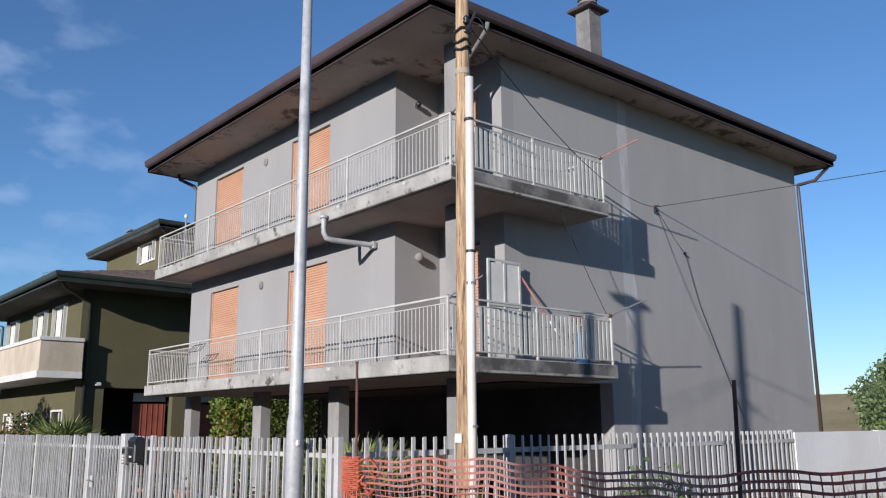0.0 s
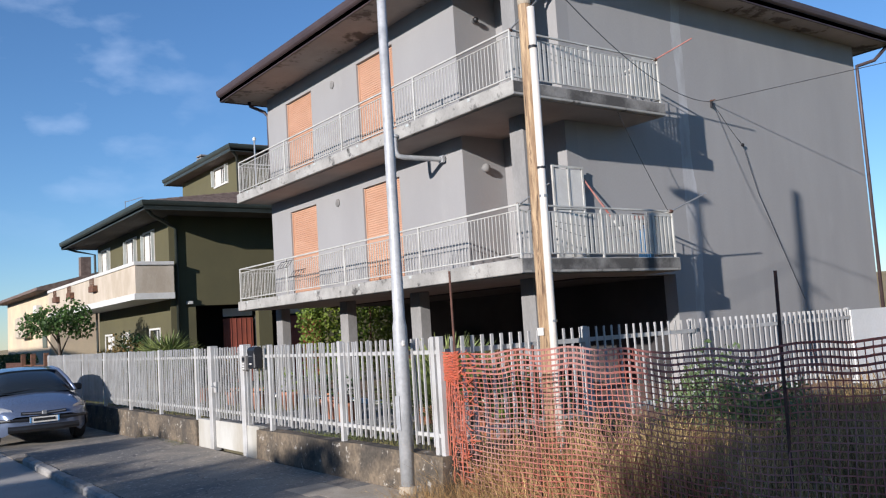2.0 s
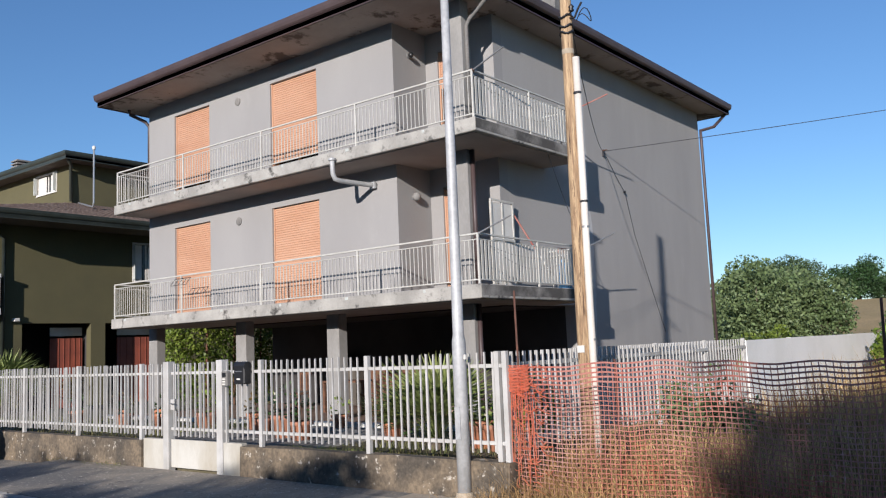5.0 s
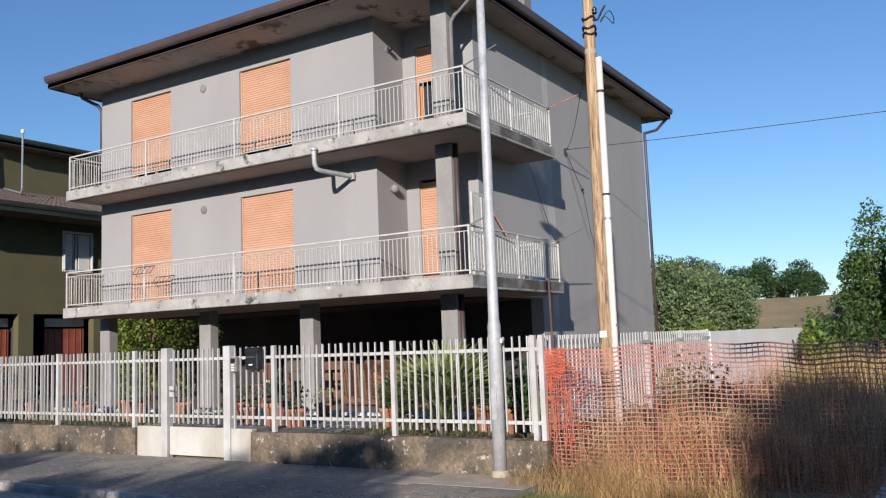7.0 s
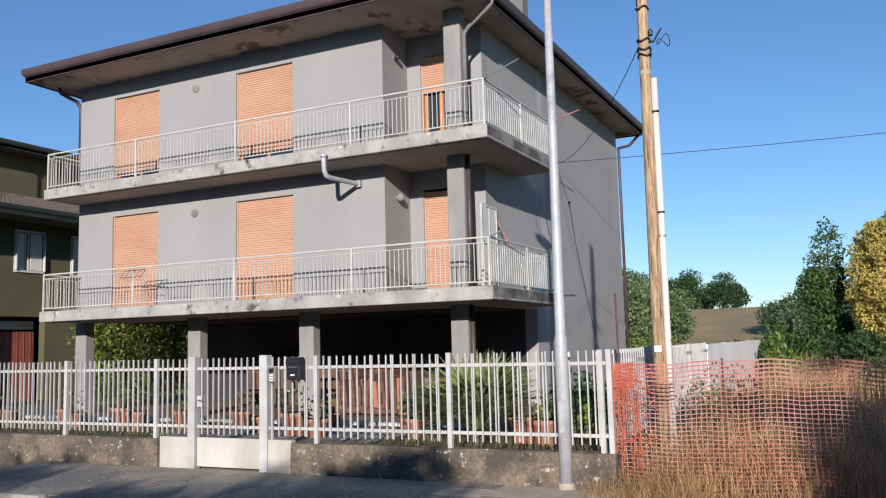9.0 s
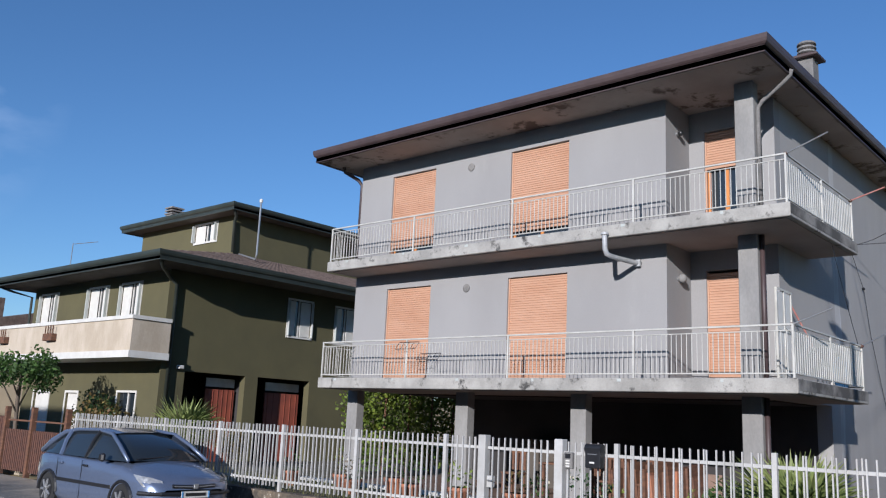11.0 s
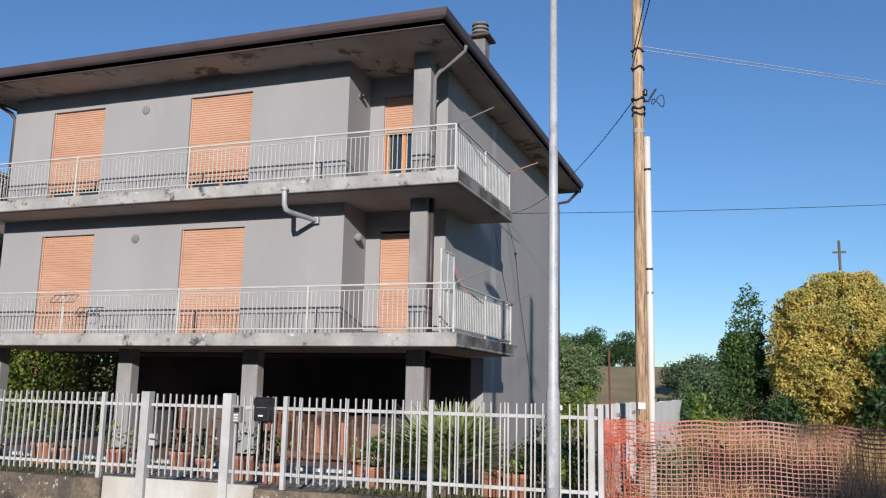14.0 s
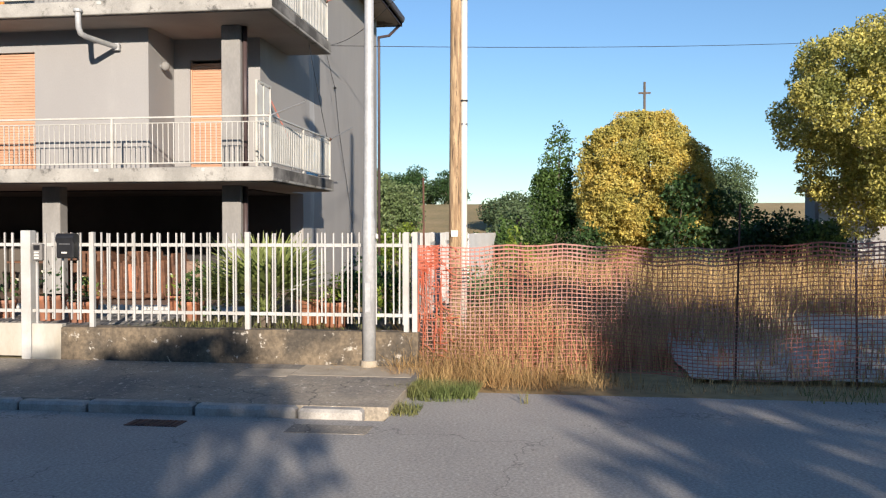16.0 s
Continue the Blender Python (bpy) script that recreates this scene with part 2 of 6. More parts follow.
# near-black base that paints in the shade inside the portico and garages
SHADE_DARK = mat("painted_inner_shade", (0.045, 0.04, 0.04), 0.95, other=(0.03, 0.028, 0.028), scale=1.0, fine=30, grain=0.1, bump=0.2)
DARKSOFFIT = mat("dark_brown_soffit", (0.10, 0.085, 0.07), 0.9, other=(0.075, 0.065, 0.055), scale=1.5, fine=30, grain=0.1, bump=0.1)
STAINED = mat("blackened_concrete", (0.075, 0.070, 0.064), 0.95, other=(0.24, 0.228, 0.21), scale=1.7, spread=0.53, sharp=0.10, fine=40, grain=0.2, bump=0.4)
CHIMNEY = mat("sooty_render", (0.20, 0.19, 0.18), 0.95, other=(0.14, 0.135, 0.13), scale=3, fine=30, grain=0.25, bump=0.5)
BLACK = mat("black_plastic", (0.018, 0.018, 0.02), 0.4, bump=0.03)
CABLE = mat("black_cable", (0.02, 0.02, 0.024), 0.6, bump=0.0)
PALECABLE = mat("pale_cable", (0.34, 0.36, 0.39), 0.6, bump=0.0)
STEEL = mat("dull_steel", (0.42, 0.42, 0.42), 0.4, metal=0.7, fine=30, grain=0.1, bump=0.03)
REDPAINT = mat("faded_red_paint", (0.28, 0.08, 0.06), 0.6, other=(0.36, 0.18, 0.15), scale=5, bump=0.05)
BLUE = mat("blue_plastic", (0.10, 0.27, 0.55), 0.45, other=(0.14, 0.33, 0.6), scale=6, bump=0.1)
GLASS = glass("dark_window_glass")
LEAF = mat("green_leaf", (0.085, 0.15, 0.03), 0.6, other=(0.05, 0.10, 0.022), scale=0.8, fine=8, grain=0.2, bump=0.0, island=0.45, thin=0.35)
DARKLEAF = mat("dark_green_leaf", (0.045, 0.095, 0.025), 0.6, other=(0.03, 0.065, 0.02), scale=0.8, fine=8, grain=0.2, bump=0.0, island=0.45, thin=0.3)
GREYLEAF = mat("willow_leaf", (0.17, 0.22, 0.09), 0.6, other=(0.11, 0.16, 0.06), scale=0.25, fine=4, grain=0.2, bump=0.0, island=0.4, thin=0.3)
GOLDGREEN = mat("golden_green_leaf", (0.55, 0.48, 0.12), 0.6, other=(0.20, 0.22, 0.055), scale=0.8, fine=8, grain=0.25, bump=0.0, island=0.4, thin=0.3)
YELLOWLEAF = mat("golden_leaf", (0.66, 0.52, 0.13), 0.6, other=(0.36, 0.33, 0.08), scale=1.3, fine=8, grain=0.2, bump=0.0, island=0.25, thin=0.3)
# dark leaf made paler, with the haze of distance mixed into its colour
HAZYLEAF = mat("hazed_green_leaf", (0.105, 0.15, 0.065), 0.7, other=(0.07, 0.11, 0.05), scale=0.3, fine=4, grain=0.2, bump=0.0, island=0.4, thin=0.3)
BRIGHTLEAF = mat("bright_ivy_leaf", (0.21, 0.26, 0.035), 0.55, other=(0.11, 0.18, 0.025), scale=1.2, fine=8, grain=0.2, bump=0.0, island=0.4, thin=0.35)
REDLEAF = mat("reddish_leaf", (0.20, 0.115, 0.04), 0.6, other=(0.11, 0.11, 0.03), scale=2.5, fine=8, grain=0.2, bump=0.0, island=0.5, thin=0.3)
PALMLEAF = mat("palm_leaf", (0.27, 0.30, 0.10), 0.5, other=(0.18, 0.23, 0.07), scale=1.5, fine=4, grain=0.2, bump=0.0, island=0.4, thin=0.3)
FLOWER = mat("pale_flower", (0.75, 0.70, 0.55), 0.6, bump=0.0, island=0.2, thin=0.3)
DRYGRASS = mat("dry_grass", (0.50, 0.355, 0.16), 0.75, other=(0.33, 0.205, 0.085), scale=0.9, fine=4, grain=0.2, bump=0.0, island=0.6, thin=0.3)
GREENGRASS = mat("green_weed", (0.125, 0.165, 0.045), 0.7, other=(0.24, 0.21, 0.08), scale=1.0, fine=4, grain=0.2, bump=0.0, island=0.4, thin=0.3)
BARK = mat("bark", (0.13, 0.10, 0.075), 0.95, other=(0.08, 0.065, 0.05), scale=4, stretch=(3, 3, 0.6), fine=20, grain=0.3, bump=0.6)


# ---- building blocks ----
PLACE = {}          # where each parent stands


def base_of(ob):
    return PLACE.get(ob.name, Vector()) if ob else Vector()


def thing(name, at, label, category, group="", kind=""):
    ob = new(name)
    ob.location = at
    PLACE[ob.name] = Vector(at)
    return tagged(ob, label, category, group, kind)


def fresh(bm, name, material, smooth=False):
    me = bpy.data.meshes.new(name)
    bm.to_mesh(me)
    bm.free()
    me.materials.append(material)
    if smooth:
        me.shade_smooth()
    return me


def part(name, bm, material, parent=None, label="", smooth=False):
    """One mesh object from a bmesh in world metres, under a thing or a part (or on its own)."""
    bm.transform(Matrix.Translation(-base_of(parent)))
    ob = new(name, fresh(bm, name, material, smooth))
    if parent:
        ob.parent = parent
        PLACE[ob.name] = base_of(parent)
    return tagged(ob, label)


def piece(name, me, parent, at, turn=0.0, tilt=0.0):
    """One of many alike pieces on a shared mesh."""
    ob = new(name, me)
    ob.parent = parent
    ob.location = Vector(at) - base_of(parent)
    ob.rotation_euler = (tilt, 0, turn)
    return ob


def setting(name, bm, material, label, smooth=False, category=""):
    return tagged(part(name, bm, material, None, "", smooth), label, category, "", "structure")


def box(bm, x0, y0, z0, x1, y1, z1, bevel=0.0):
    r = bmesh.ops.create_cube(bm, size=1.0, matrix=Matrix.LocRotScale(((x0 + x1) / 2, (y0 + y1) / 2, (z0 + z1) / 2), None, (abs(x1 - x0), abs(y1 - y0), abs(z1 - z0))))
    if bevel:
        es = list({e for v in r["verts"] for e in v.link_edges})
        bmesh.ops.bevel(bm, geom=es, offset=bevel, segments=1, affect="EDGES")
    return bm


def boxes(*rows, bevel=0.0):
    bm = bmesh.new()
    for r in rows:
        box(bm, *r, bevel=bevel)
    return bm


def tube(bm, points, radii, sides=10, cap=True):
    """A round bar along points, with a radius at each."""
    pts = [Vector(p) for p in points]
    if not isinstance(radii, (list, tuple)):
        radii = [radii] * len(pts)
    rings, up = [], None
    for i, p in enumerate(pts):
        d = (pts[min(i + 1, len(pts) - 1)] - pts[max(i - 1, 0)]).normalized()
        if up is None:
            up = d.orthogonal().normalized()
        up = (up - d * up.dot(d)).normalized()
        side = d.cross(up)
        rings.append([bm.verts.new(p + (up * math.cos(a) + side * math.sin(a)) * radii[i]) for a in (2 * math.pi * k / sides for k in range(sides))])
    for a, b in zip(rings, rings[1:]):
        for k in range(sides):
            bm.faces.new((a[k], a[(k + 1) % sides], b[(k + 1) % sides], b[k]))
    if cap:
        bm.faces.new(list(reversed(rings[0])))
        bm.faces.new(rings[-1])
    return bm


def tubed(points, radii, sides=10):
    return tube(bmesh.new(), points, radii, sides)


def lathe(profile, at=(0, 0, 0), sides=16):
    """A turned form: rows of radius and height."""
    bm = bmesh.new()
    return tube(bm, [(at[0], at[1], at[2] + z) for _, z in profile], [max(r, 0.001) for r, _ in profile], sides)


def sag(a, b, drop, n=16):
    a, b = Vector(a), Vector(b)
    return [a.lerp(b, i / n) - Vector((0, 0, 4 * drop * (i / n) * (1 - i / n))) for i in range(n + 1)]


def holed_wall(x0, x1, y0, y1, z0, z1, holes=(), along="y"):
    """One solid wall between x0 and x1 that runs along y, with holes (y0, y1, z0, z1) cut right through."""
    ys = sorted({y0, y1, *(v for h in holes for v in h[:2])})
    zs = sorted({z0, z1, *(v for h in holes for v in h[2:])})
    bm = bmesh.new()
    vs = {}

    def v(x, y, z):
        k = (x, y, z)
        if k not in vs:
            vs[k] = bm.verts.new(k if along == "y" else (y, x, z))
        return vs[k]

    def solid(i, k):
        if not (0 <= i < len(ys) - 1 and 0 <= k < len(zs) - 1):
            return False
        y, z = (ys[i] + ys[i + 1]) / 2, (zs[k] + zs[k + 1]) / 2
        return not any(a < y < b and c < z < d for a, b, c, d in holes)

    for i in range(len(ys) - 1):
        for k in range(len(zs) - 1):
            if not solid(i, k):
                continue
            a, b, c, d = ys[i], ys[i + 1], zs[k], zs[k + 1]
            for x in (x0, x1):
                bm.faces.new((v(x, a, c), v(x, b, c), v(x, b, d), v(x, a, d)))
            for ok, p, q in ((solid(i - 1, k), (a, c), (a, d)), (solid(i + 1, k), (b, c), (b, d)), (solid(i, k - 1), (a, c), (b, c)), (solid(i, k + 1), (a, d), (b, d))):
                if not ok:
                    bm.faces.new((v(x0, *p), v(x0, *q), v(x1, *q), v(x1, *p)))
    bmesh.ops.recalc_face_normals(bm, faces=bm.faces)
    return bm


def from_arrays(name, verts, faces, material, parent=None, smooth=False):
    """A mesh of many loose quads or triangles from numpy arrays."""
    me = bpy.data.meshes.new(name)
    verts = np.asarray(verts, dtype=np.float32)
    faces = np.asarray(faces, dtype=np.int32)
    k = faces.shape[1]
    me.vertices.add(len(verts))
    me.vertices.foreach_set("co", (verts - np.array(base_of(parent), dtype=np.float32)).ravel())
    me.loops.add(faces.size)
    me.loops.foreach_set("vertex_index", faces.ravel())
    me.polygons.add(len(faces))
    me.polygons.foreach_set("loop_start", np.arange(0, faces.size, k, dtype=np.int32))
    me.polygons.foreach_set("loop_total", np.full(len(faces), k, dtype=np.int32))
    me.materials.append(material)
    me.update(calc_edges=True)
    me.validate()
    ob = new(name, me)
    if parent:
        ob.parent = parent
        PLACE[ob.name] = base_of(parent)
    return ob


def leaves(centres, size, rng, aspect=0.55, droop=0.0, out=None):
    """Diamond-shaped leaves, folded a little, turned at random (or leaning outward)."""
    n = len(centres)
    d = rng.normal(size=(n, 3))
    if out is not None:
        d = d * 0.75 + out
    d[:, 2] -= droop
    d /= np.linalg.norm(d, axis=1)[:, None]
    s = np.cross(d, rng.normal(size=(n, 3)))
    s /= np.linalg.norm(s, axis=1)[:, None]
    ln = (size * rng.uniform(0.6, 1.4, n))[:, None]
    c = np.asarray(centres)
    v = np.stack([c - d * ln * 0.5, c + s * ln * aspect * 0.5, c + d * ln * 0.5, c - s * ln * aspect * 0.5], axis=1).reshape(-1, 3)
    return v, np.arange(4 * n).reshape(-1, 4)


def cloud(rng, clumps, per_m2, inner=0.55):
    """Places of leaves in lumpy clumps (x, y, z, rx, ry, rz), thickest towards their skins; and the way out."""
    pts, outs = [], []
    for x, y, z, rx, ry, rz in clumps:
        n = max(12, int(per_m2 * 4.2 * ((rx * ry + ry * rz + rx * rz) / 3) * 3))
        d = rng.normal(size=(n, 3))
        d /= np.linalg.norm(d, axis=1)[:, None]
        r = rng.uniform(inner ** 3, 1.0, n) ** (1 / 3)
        ph = rng.uniform(0, 6.3, 3)
        r *= 1 + 0.13 * np.sin(5 * d[:, 0] + ph[0]) * np.sin(5 * d[:, 1] + ph[1]) + 0.1 * np.sin(9 * d[:, 2] + ph[2]) + rng.normal(0, 0.04, n)
        pts.append(np.array([x, y, z]) + d * r[:, None] * np.array([rx, ry, rz]))
        outs.append(d)
    return np.concatenate(pts), np.concatenate(outs)


def blades(rng, xy, z0, height, width, lean=0.35):
    """Grass blades: two bent segments each, from the ground up."""
    n = len(xy)
    h = height * rng.uniform(0.5, 1.15, n)
    a = rng.uniform(0, 6.283, n)
    b = rng.uniform(0, 6.283, n)
    off = (lean * h * rng.uniform(0.1, 1.0, n))
    root = np.column_stack([xy, np.full(n, 0.0) + z0])
    w = np.column_stack([np.cos(a), np.sin(a), np.zeros(n)]) * (width * rng.uniform(0.6, 1.3, n))[:, None] * 0.5
    ld = np.column_stack([np.cos(b), np.sin(b), np.zeros(n)])
    mid = root + ld * (off * 0.35)[:, None] + np.column_stack([np.zeros(n), np.zeros(n), h * 0.6])
    tip = root + ld * off[:, None] + np.column_stack([np.zeros(n), np.zeros(n), h])
    v = np.stack([root - w, root + w, mid + w * 0.7, mid - w * 0.7, tip + w * 0.12, tip - w * 0.12], axis=1).reshape(-1, 3)
    i = np.arange(n)[:, None] * 6
    f = np.concatenate([i + np.array([0, 1, 2, 3]), i + np.array([3, 2, 4, 5])])
    return v, f


# ---- ground, road, pavement ----
def sheet(x0, y0, x1, y1, z, nx, ny, wob=0.0):
    bm = bmesh.new()
    g = [[bm.verts.new((x0 + (x1 - x0) * i / nx, y0 + (y1 - y0) * j / ny, z + wob * noise.noise((i * 1.7, j * 1.3, z)))) for j in range(ny + 1)] for i in range(nx + 1)]
    for i in range(nx):
        for j in range(ny):
            bm.faces.new((g[i][j], g[i + 1][j], g[i + 1][j + 1], g[i][j + 1]))
    return bm


def rise(x):
    """Height of the field, which climbs gently beyond the plot."""
    return -0.06 + 5.0 * max(0.0, min(1.0, (x - 50) / 45)) ** 1.3


def field():
    """One sheet to the horizon that rises gently behind the woods."""
    xs = [-1500, -600, -250, -100, -40, 0, 20, 40, 50, 55, 62, 70, 78, 86, 95, 110, 130, 200, 400, 800, 1500]
    ys = [-1500, -600, -250, -120, -60, -30, -15, 0, 10, 20, 30, 45, 70, 120, 250, 600, 1500]
    bm = bmesh.new()
    g = [[bm.verts.new((x, y, rise(x))) for y in ys] for x in xs]
    for i in range(len(xs) - 1):
        for j in range(len(ys) - 1):
            bm.faces.new((g[i][j], g[i + 1][j], g[i + 1][j + 1], g[i][j + 1]))
    return bm


setting("ground", field(), DIRT, "wide dry field of straw-coloured grass and soil", category="ground")
setting("road", boxes((-9.0, -90, -0.05, 2.10, 140, 0.0)), ASPHALT, "worn grey asphalt road with light aggregate", category="road")
setting("apron", boxes((2.10, -60, -0.05, 3.55, 5.95, 0.0)), ASPHALT, "asphalt and gravel edge of the road beside the plot", category="road")
setting("pavement_low", boxes((2.10, 15.3, -0.05, 4.385, 60, 0.01)), WALKWAY, "level asphalt strip where cars park", category="pavement")
def sloped_pavement():
    """A slab that falls slightly towards the kerb."""
    bm = boxes((2.27, 5.95, -0.05, 4.385, 15.298, 0.118))
    for v in bm.verts:
        if v.co.z > 0 and v.co.x < 3:
            v.co.z = 0.088
    return bm


setting("pavement", sloped_pavement(), WALKWAY, "old patched asphalt pavement along the garden wall", category="pavement")
setting("pavement_far", boxes((-11.0, -90, -0.05, -9.004, 140, 0.12)), WALKWAY, "asphalt pavement on the other side of the road", category="pavement")
# added out of view: cuts low sky and bounced light on the house
setting("wall_opposite", boxes((-36.3, -90, -0.05, -36.0, 140, 10.0)), STUCCO, "unseen plain grey wall across the road, added to block low sky light")
setting("gravel_patch", sheet(4.75, -9.0, 13.0, 2.9, 0.0, 30, 40, 0.035), GRAVEL, "pale bare gravel inside the empty plot", category="ground")
# second unseen blocker, there only to dim sky light on the fronts
setting("wall_across", boxes((-18.3, 26.0, -0.05, -18.0, 140, 9.5)), STUCCO, "unseen plain grey wall further along the road, added to block sky light")
def sloped_slab(x0, y0, x1, y1, z0, front, back):
    """A thin slab that follows the fall of the pavement."""
    bm = boxes((x0, y0, z0, x1, y1, back))
    for v in bm.verts:
        if v.co.z > z0 + 0.001 and v.co.x < (x0 + x1) / 2:
            v.co.z = front
    return bm


setting("lamp_footing", sloped_slab(3.72, 6.0, 4.37, 7.35, 0.06, 0.1115, 0.1205), SAND, "pale sandy concrete patch round the street lamp", category="pavement")
setting("garden", boxes((4.59, 6.35, -0.05, 8.6, 25, 0.34), (8.6, 21.0, -0.05, 22, 28.0, 0.30)), GARDEN, "garden bed of soil and grass behind the low wall", category="ground")
setting("driveway_green", boxes((4.9, 28.3, -0.05, 9.55, 45, 0.10)), SAND, "pale paved forecourt of the olive house", category="ground")

# ---- the main house ----
XF, XB, YR, YL = 9.40, 21.0, 10.10, 20.50          # front, back, side and far side of the walls
F1, F2, SOF = 2.77, 5.65, 8.33                      # floor slabs and soffit
house = thing("apartment_house", (XF, YR, 0.3), "three-storey grey rendered house with wraparound balconies, raised on columns", "house")

WINS = [(14.08, 15.62, 2.25), (17.90, 19.36, 2.25)]
for n, (f, low_, top) in enumerate(((F1, 2.53, 5.41), (F2, 5.41, SOF))):
    holes = [(a, b, f, f + h) for a, b, h in WINS]
    if n == 1:
        holes = [(a, b, f, f + 2.27) for a, b, h in WINS]
    part("front_wall", holed_wall(XF, XF + 0.3, 11.84, YL, f, top, holes), STUCCO, house)
    part("recess_side_wall", boxes((XF + 0.3, 11.84, f, 10.75, 12.14, top)), STUCCO, house)
    part("recess_back_wall", holed_wall(10.45, 10.75, YR, 11.84, f, top, [(10.72, 11.52, f, f + 2.24)]), STUCCO, house)
    part("side_wall", boxes((10.75, YR, low_, XB, YR + 0.3, top)), SIDEWALL, house, "broad blank grey wall with rain streaks")
    part("far_side_wall", boxes((XF + 0.3, YL - 0.3, low_, XB, YL, top)), STUCCO, house)
    part("back_wall", boxes((XB - 0.3, YR + 0.3, low_, XB, YL - 0.3, top)), STUCCO, house)
part("ground_side_wall", boxes((13.2, YR, 0.3, XB, YR + 0.3, 2.53)), SIDEWALL, house)
# inner walls, with the portico's deep shade put into their colour
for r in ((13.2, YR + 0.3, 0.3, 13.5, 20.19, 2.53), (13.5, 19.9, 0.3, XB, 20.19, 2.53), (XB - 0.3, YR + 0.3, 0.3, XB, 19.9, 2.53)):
    part("ground_inner_wall", boxes(r), SHADE_DARK, house)
part("terrace", boxes((8.45, 9.4, -0.05, 22.0, 20.9, 0.36)), TILE, house, "brown tiled terrace under the house")
part("terrace_edge", boxes((8.36, 9.4, -0.05, 8.446, 20.9, 0.43)), WINWHITE, house, "white terrace edging")
# slabs: the floor under the rooms, and the balconies round two sides
for f, b, xo, yo, ye, xe in ((F1, 2.53, 8.30, 9.11, 20.45, 12.14), (F2, 5.41, 8.43, 9.17, 20.56, 12.17)):
    part("floor_slab", boxes((XF, YR, b, 10.75, YL - 0.302, f)), SLABSOFFIT, house)
    part("floor_slab", boxes((10.75, YR + 0.302, b, XB - 0.302, YL - 0.302, f)), SLABSOFFIT, house)
    bm = bmesh.new()
    pts = [(xo, yo), (xe, yo), (xe, YR - 0.002), (XF - 0.002, YR - 0.002), (XF - 0.002, ye), (xo, ye)]
    low = [bm.verts.new((x, y, b)) for x, y in pts]
    high = [bm.verts.new((x, y, f)) for x, y in pts]
    bm.faces.new(list(reversed(low)))
    bm.faces.new(high)
    for i in range(6):
        j = (i + 1) % 6
        bm.faces.new((low[i], low[j], high[j], high[i]))
    bmesh.ops.recalc_face_normals(bm, faces=bm.faces)
    bmesh.ops.bevel(bm, geom=[e for e in bm.edges], offset=0.012, segments=1, affect="EDGES")
    part("balcony_slab", bm, CONCRETE, house, "stained concrete balcony slab")
    part("stained_edge", boxes((xo + 0.02, yo - 0.005, b + 0.05, xe - 0.02, yo + 0.02, f - 0.014)), STAINED, house, "rain-blackened edge of the slab")
    # a plastered underside 4 mm below the slab
    part("balcony_soffit", boxes((xo + 0.09, yo + 0.09, b - 0.012, XF - 0.01, ye - 0.09, b - 0.004), (XF - 0.01, yo + 0.09, b - 0.012, xe - 0.09, YR - 0.01, b - 0.004)), SLABSOFFIT, house)
# dark sheet under the slab that stands in for shade on the ceiling
part("portico_ceiling", boxes((XF + 1.5, YR + 0.31, 2.50, XB - 0.31, YL - 0.31, 2.526)), SHADE_DARK, house)
# small pale scupper marks along the slab edges
for xo, f in ((8.30, F1), (8.43, F2)):
    for i in range(6):
        y = 10.3 + 1.9 * i
        part("scupper", boxes((xo - 0.006, y, f - 0.07, xo + 0.02, y + 0.055 + 0.03 * (i % 2), f - 0.015), bevel=0.004), PALEBLUE, house)
# columns
for y in (10.10, 13.61, 16.64, 20.20):
    part("column", boxes((XF + 0.01, y, 0.30, XF + 0.27, y + 0.36, 2.526), bevel=0.015), COLUMN, house)
for z0, z1 in ((F1, 5.406), (F2, SOF)):
    part("column", boxes((XF + 0.01, 10.10, z0, XF + 0.27, 10.46, z1), bevel=0.015), COLUMN, house)
# roof: soffit, gutter, hipped slopes
X0, X1, Y0, Y1 = 8.22, 21.92, 9.38, 21.18
part("soffit", boxes((X0 + 0.06, Y0 + 0.06, SOF, X1 - 0.06, Y1 - 0.06, SOF + 0.10)), SOFFIT, house, "pale soffit with peeling paint")
bm = bmesh.new()
e = [bm.verts.new(p) for p in ((X0 + 0.06, Y0 + 0.06, 8.52), (X1 - 0.06, Y0 + 0.06, 8.52), (X1 - 0.06, Y1 - 0.06, 8.52), (X0 + 0.06, Y1 - 0.06, 8.52))]
r0, r1 = bm.verts.new((14.1, 15.28, 10.15)), bm.verts.new((16.0, 15.28, 10.15))
for f in ((e[0], e[1], r1, r0), (e[1], e[2], r1), (e[2], e[3], r0, r1), (e[3], e[0], r0), (e[3], e[2], e[1], e[0])):
    bm.faces.new(f)
part("roof", bm, ROOFTILE, house, "low hipped tile roof")


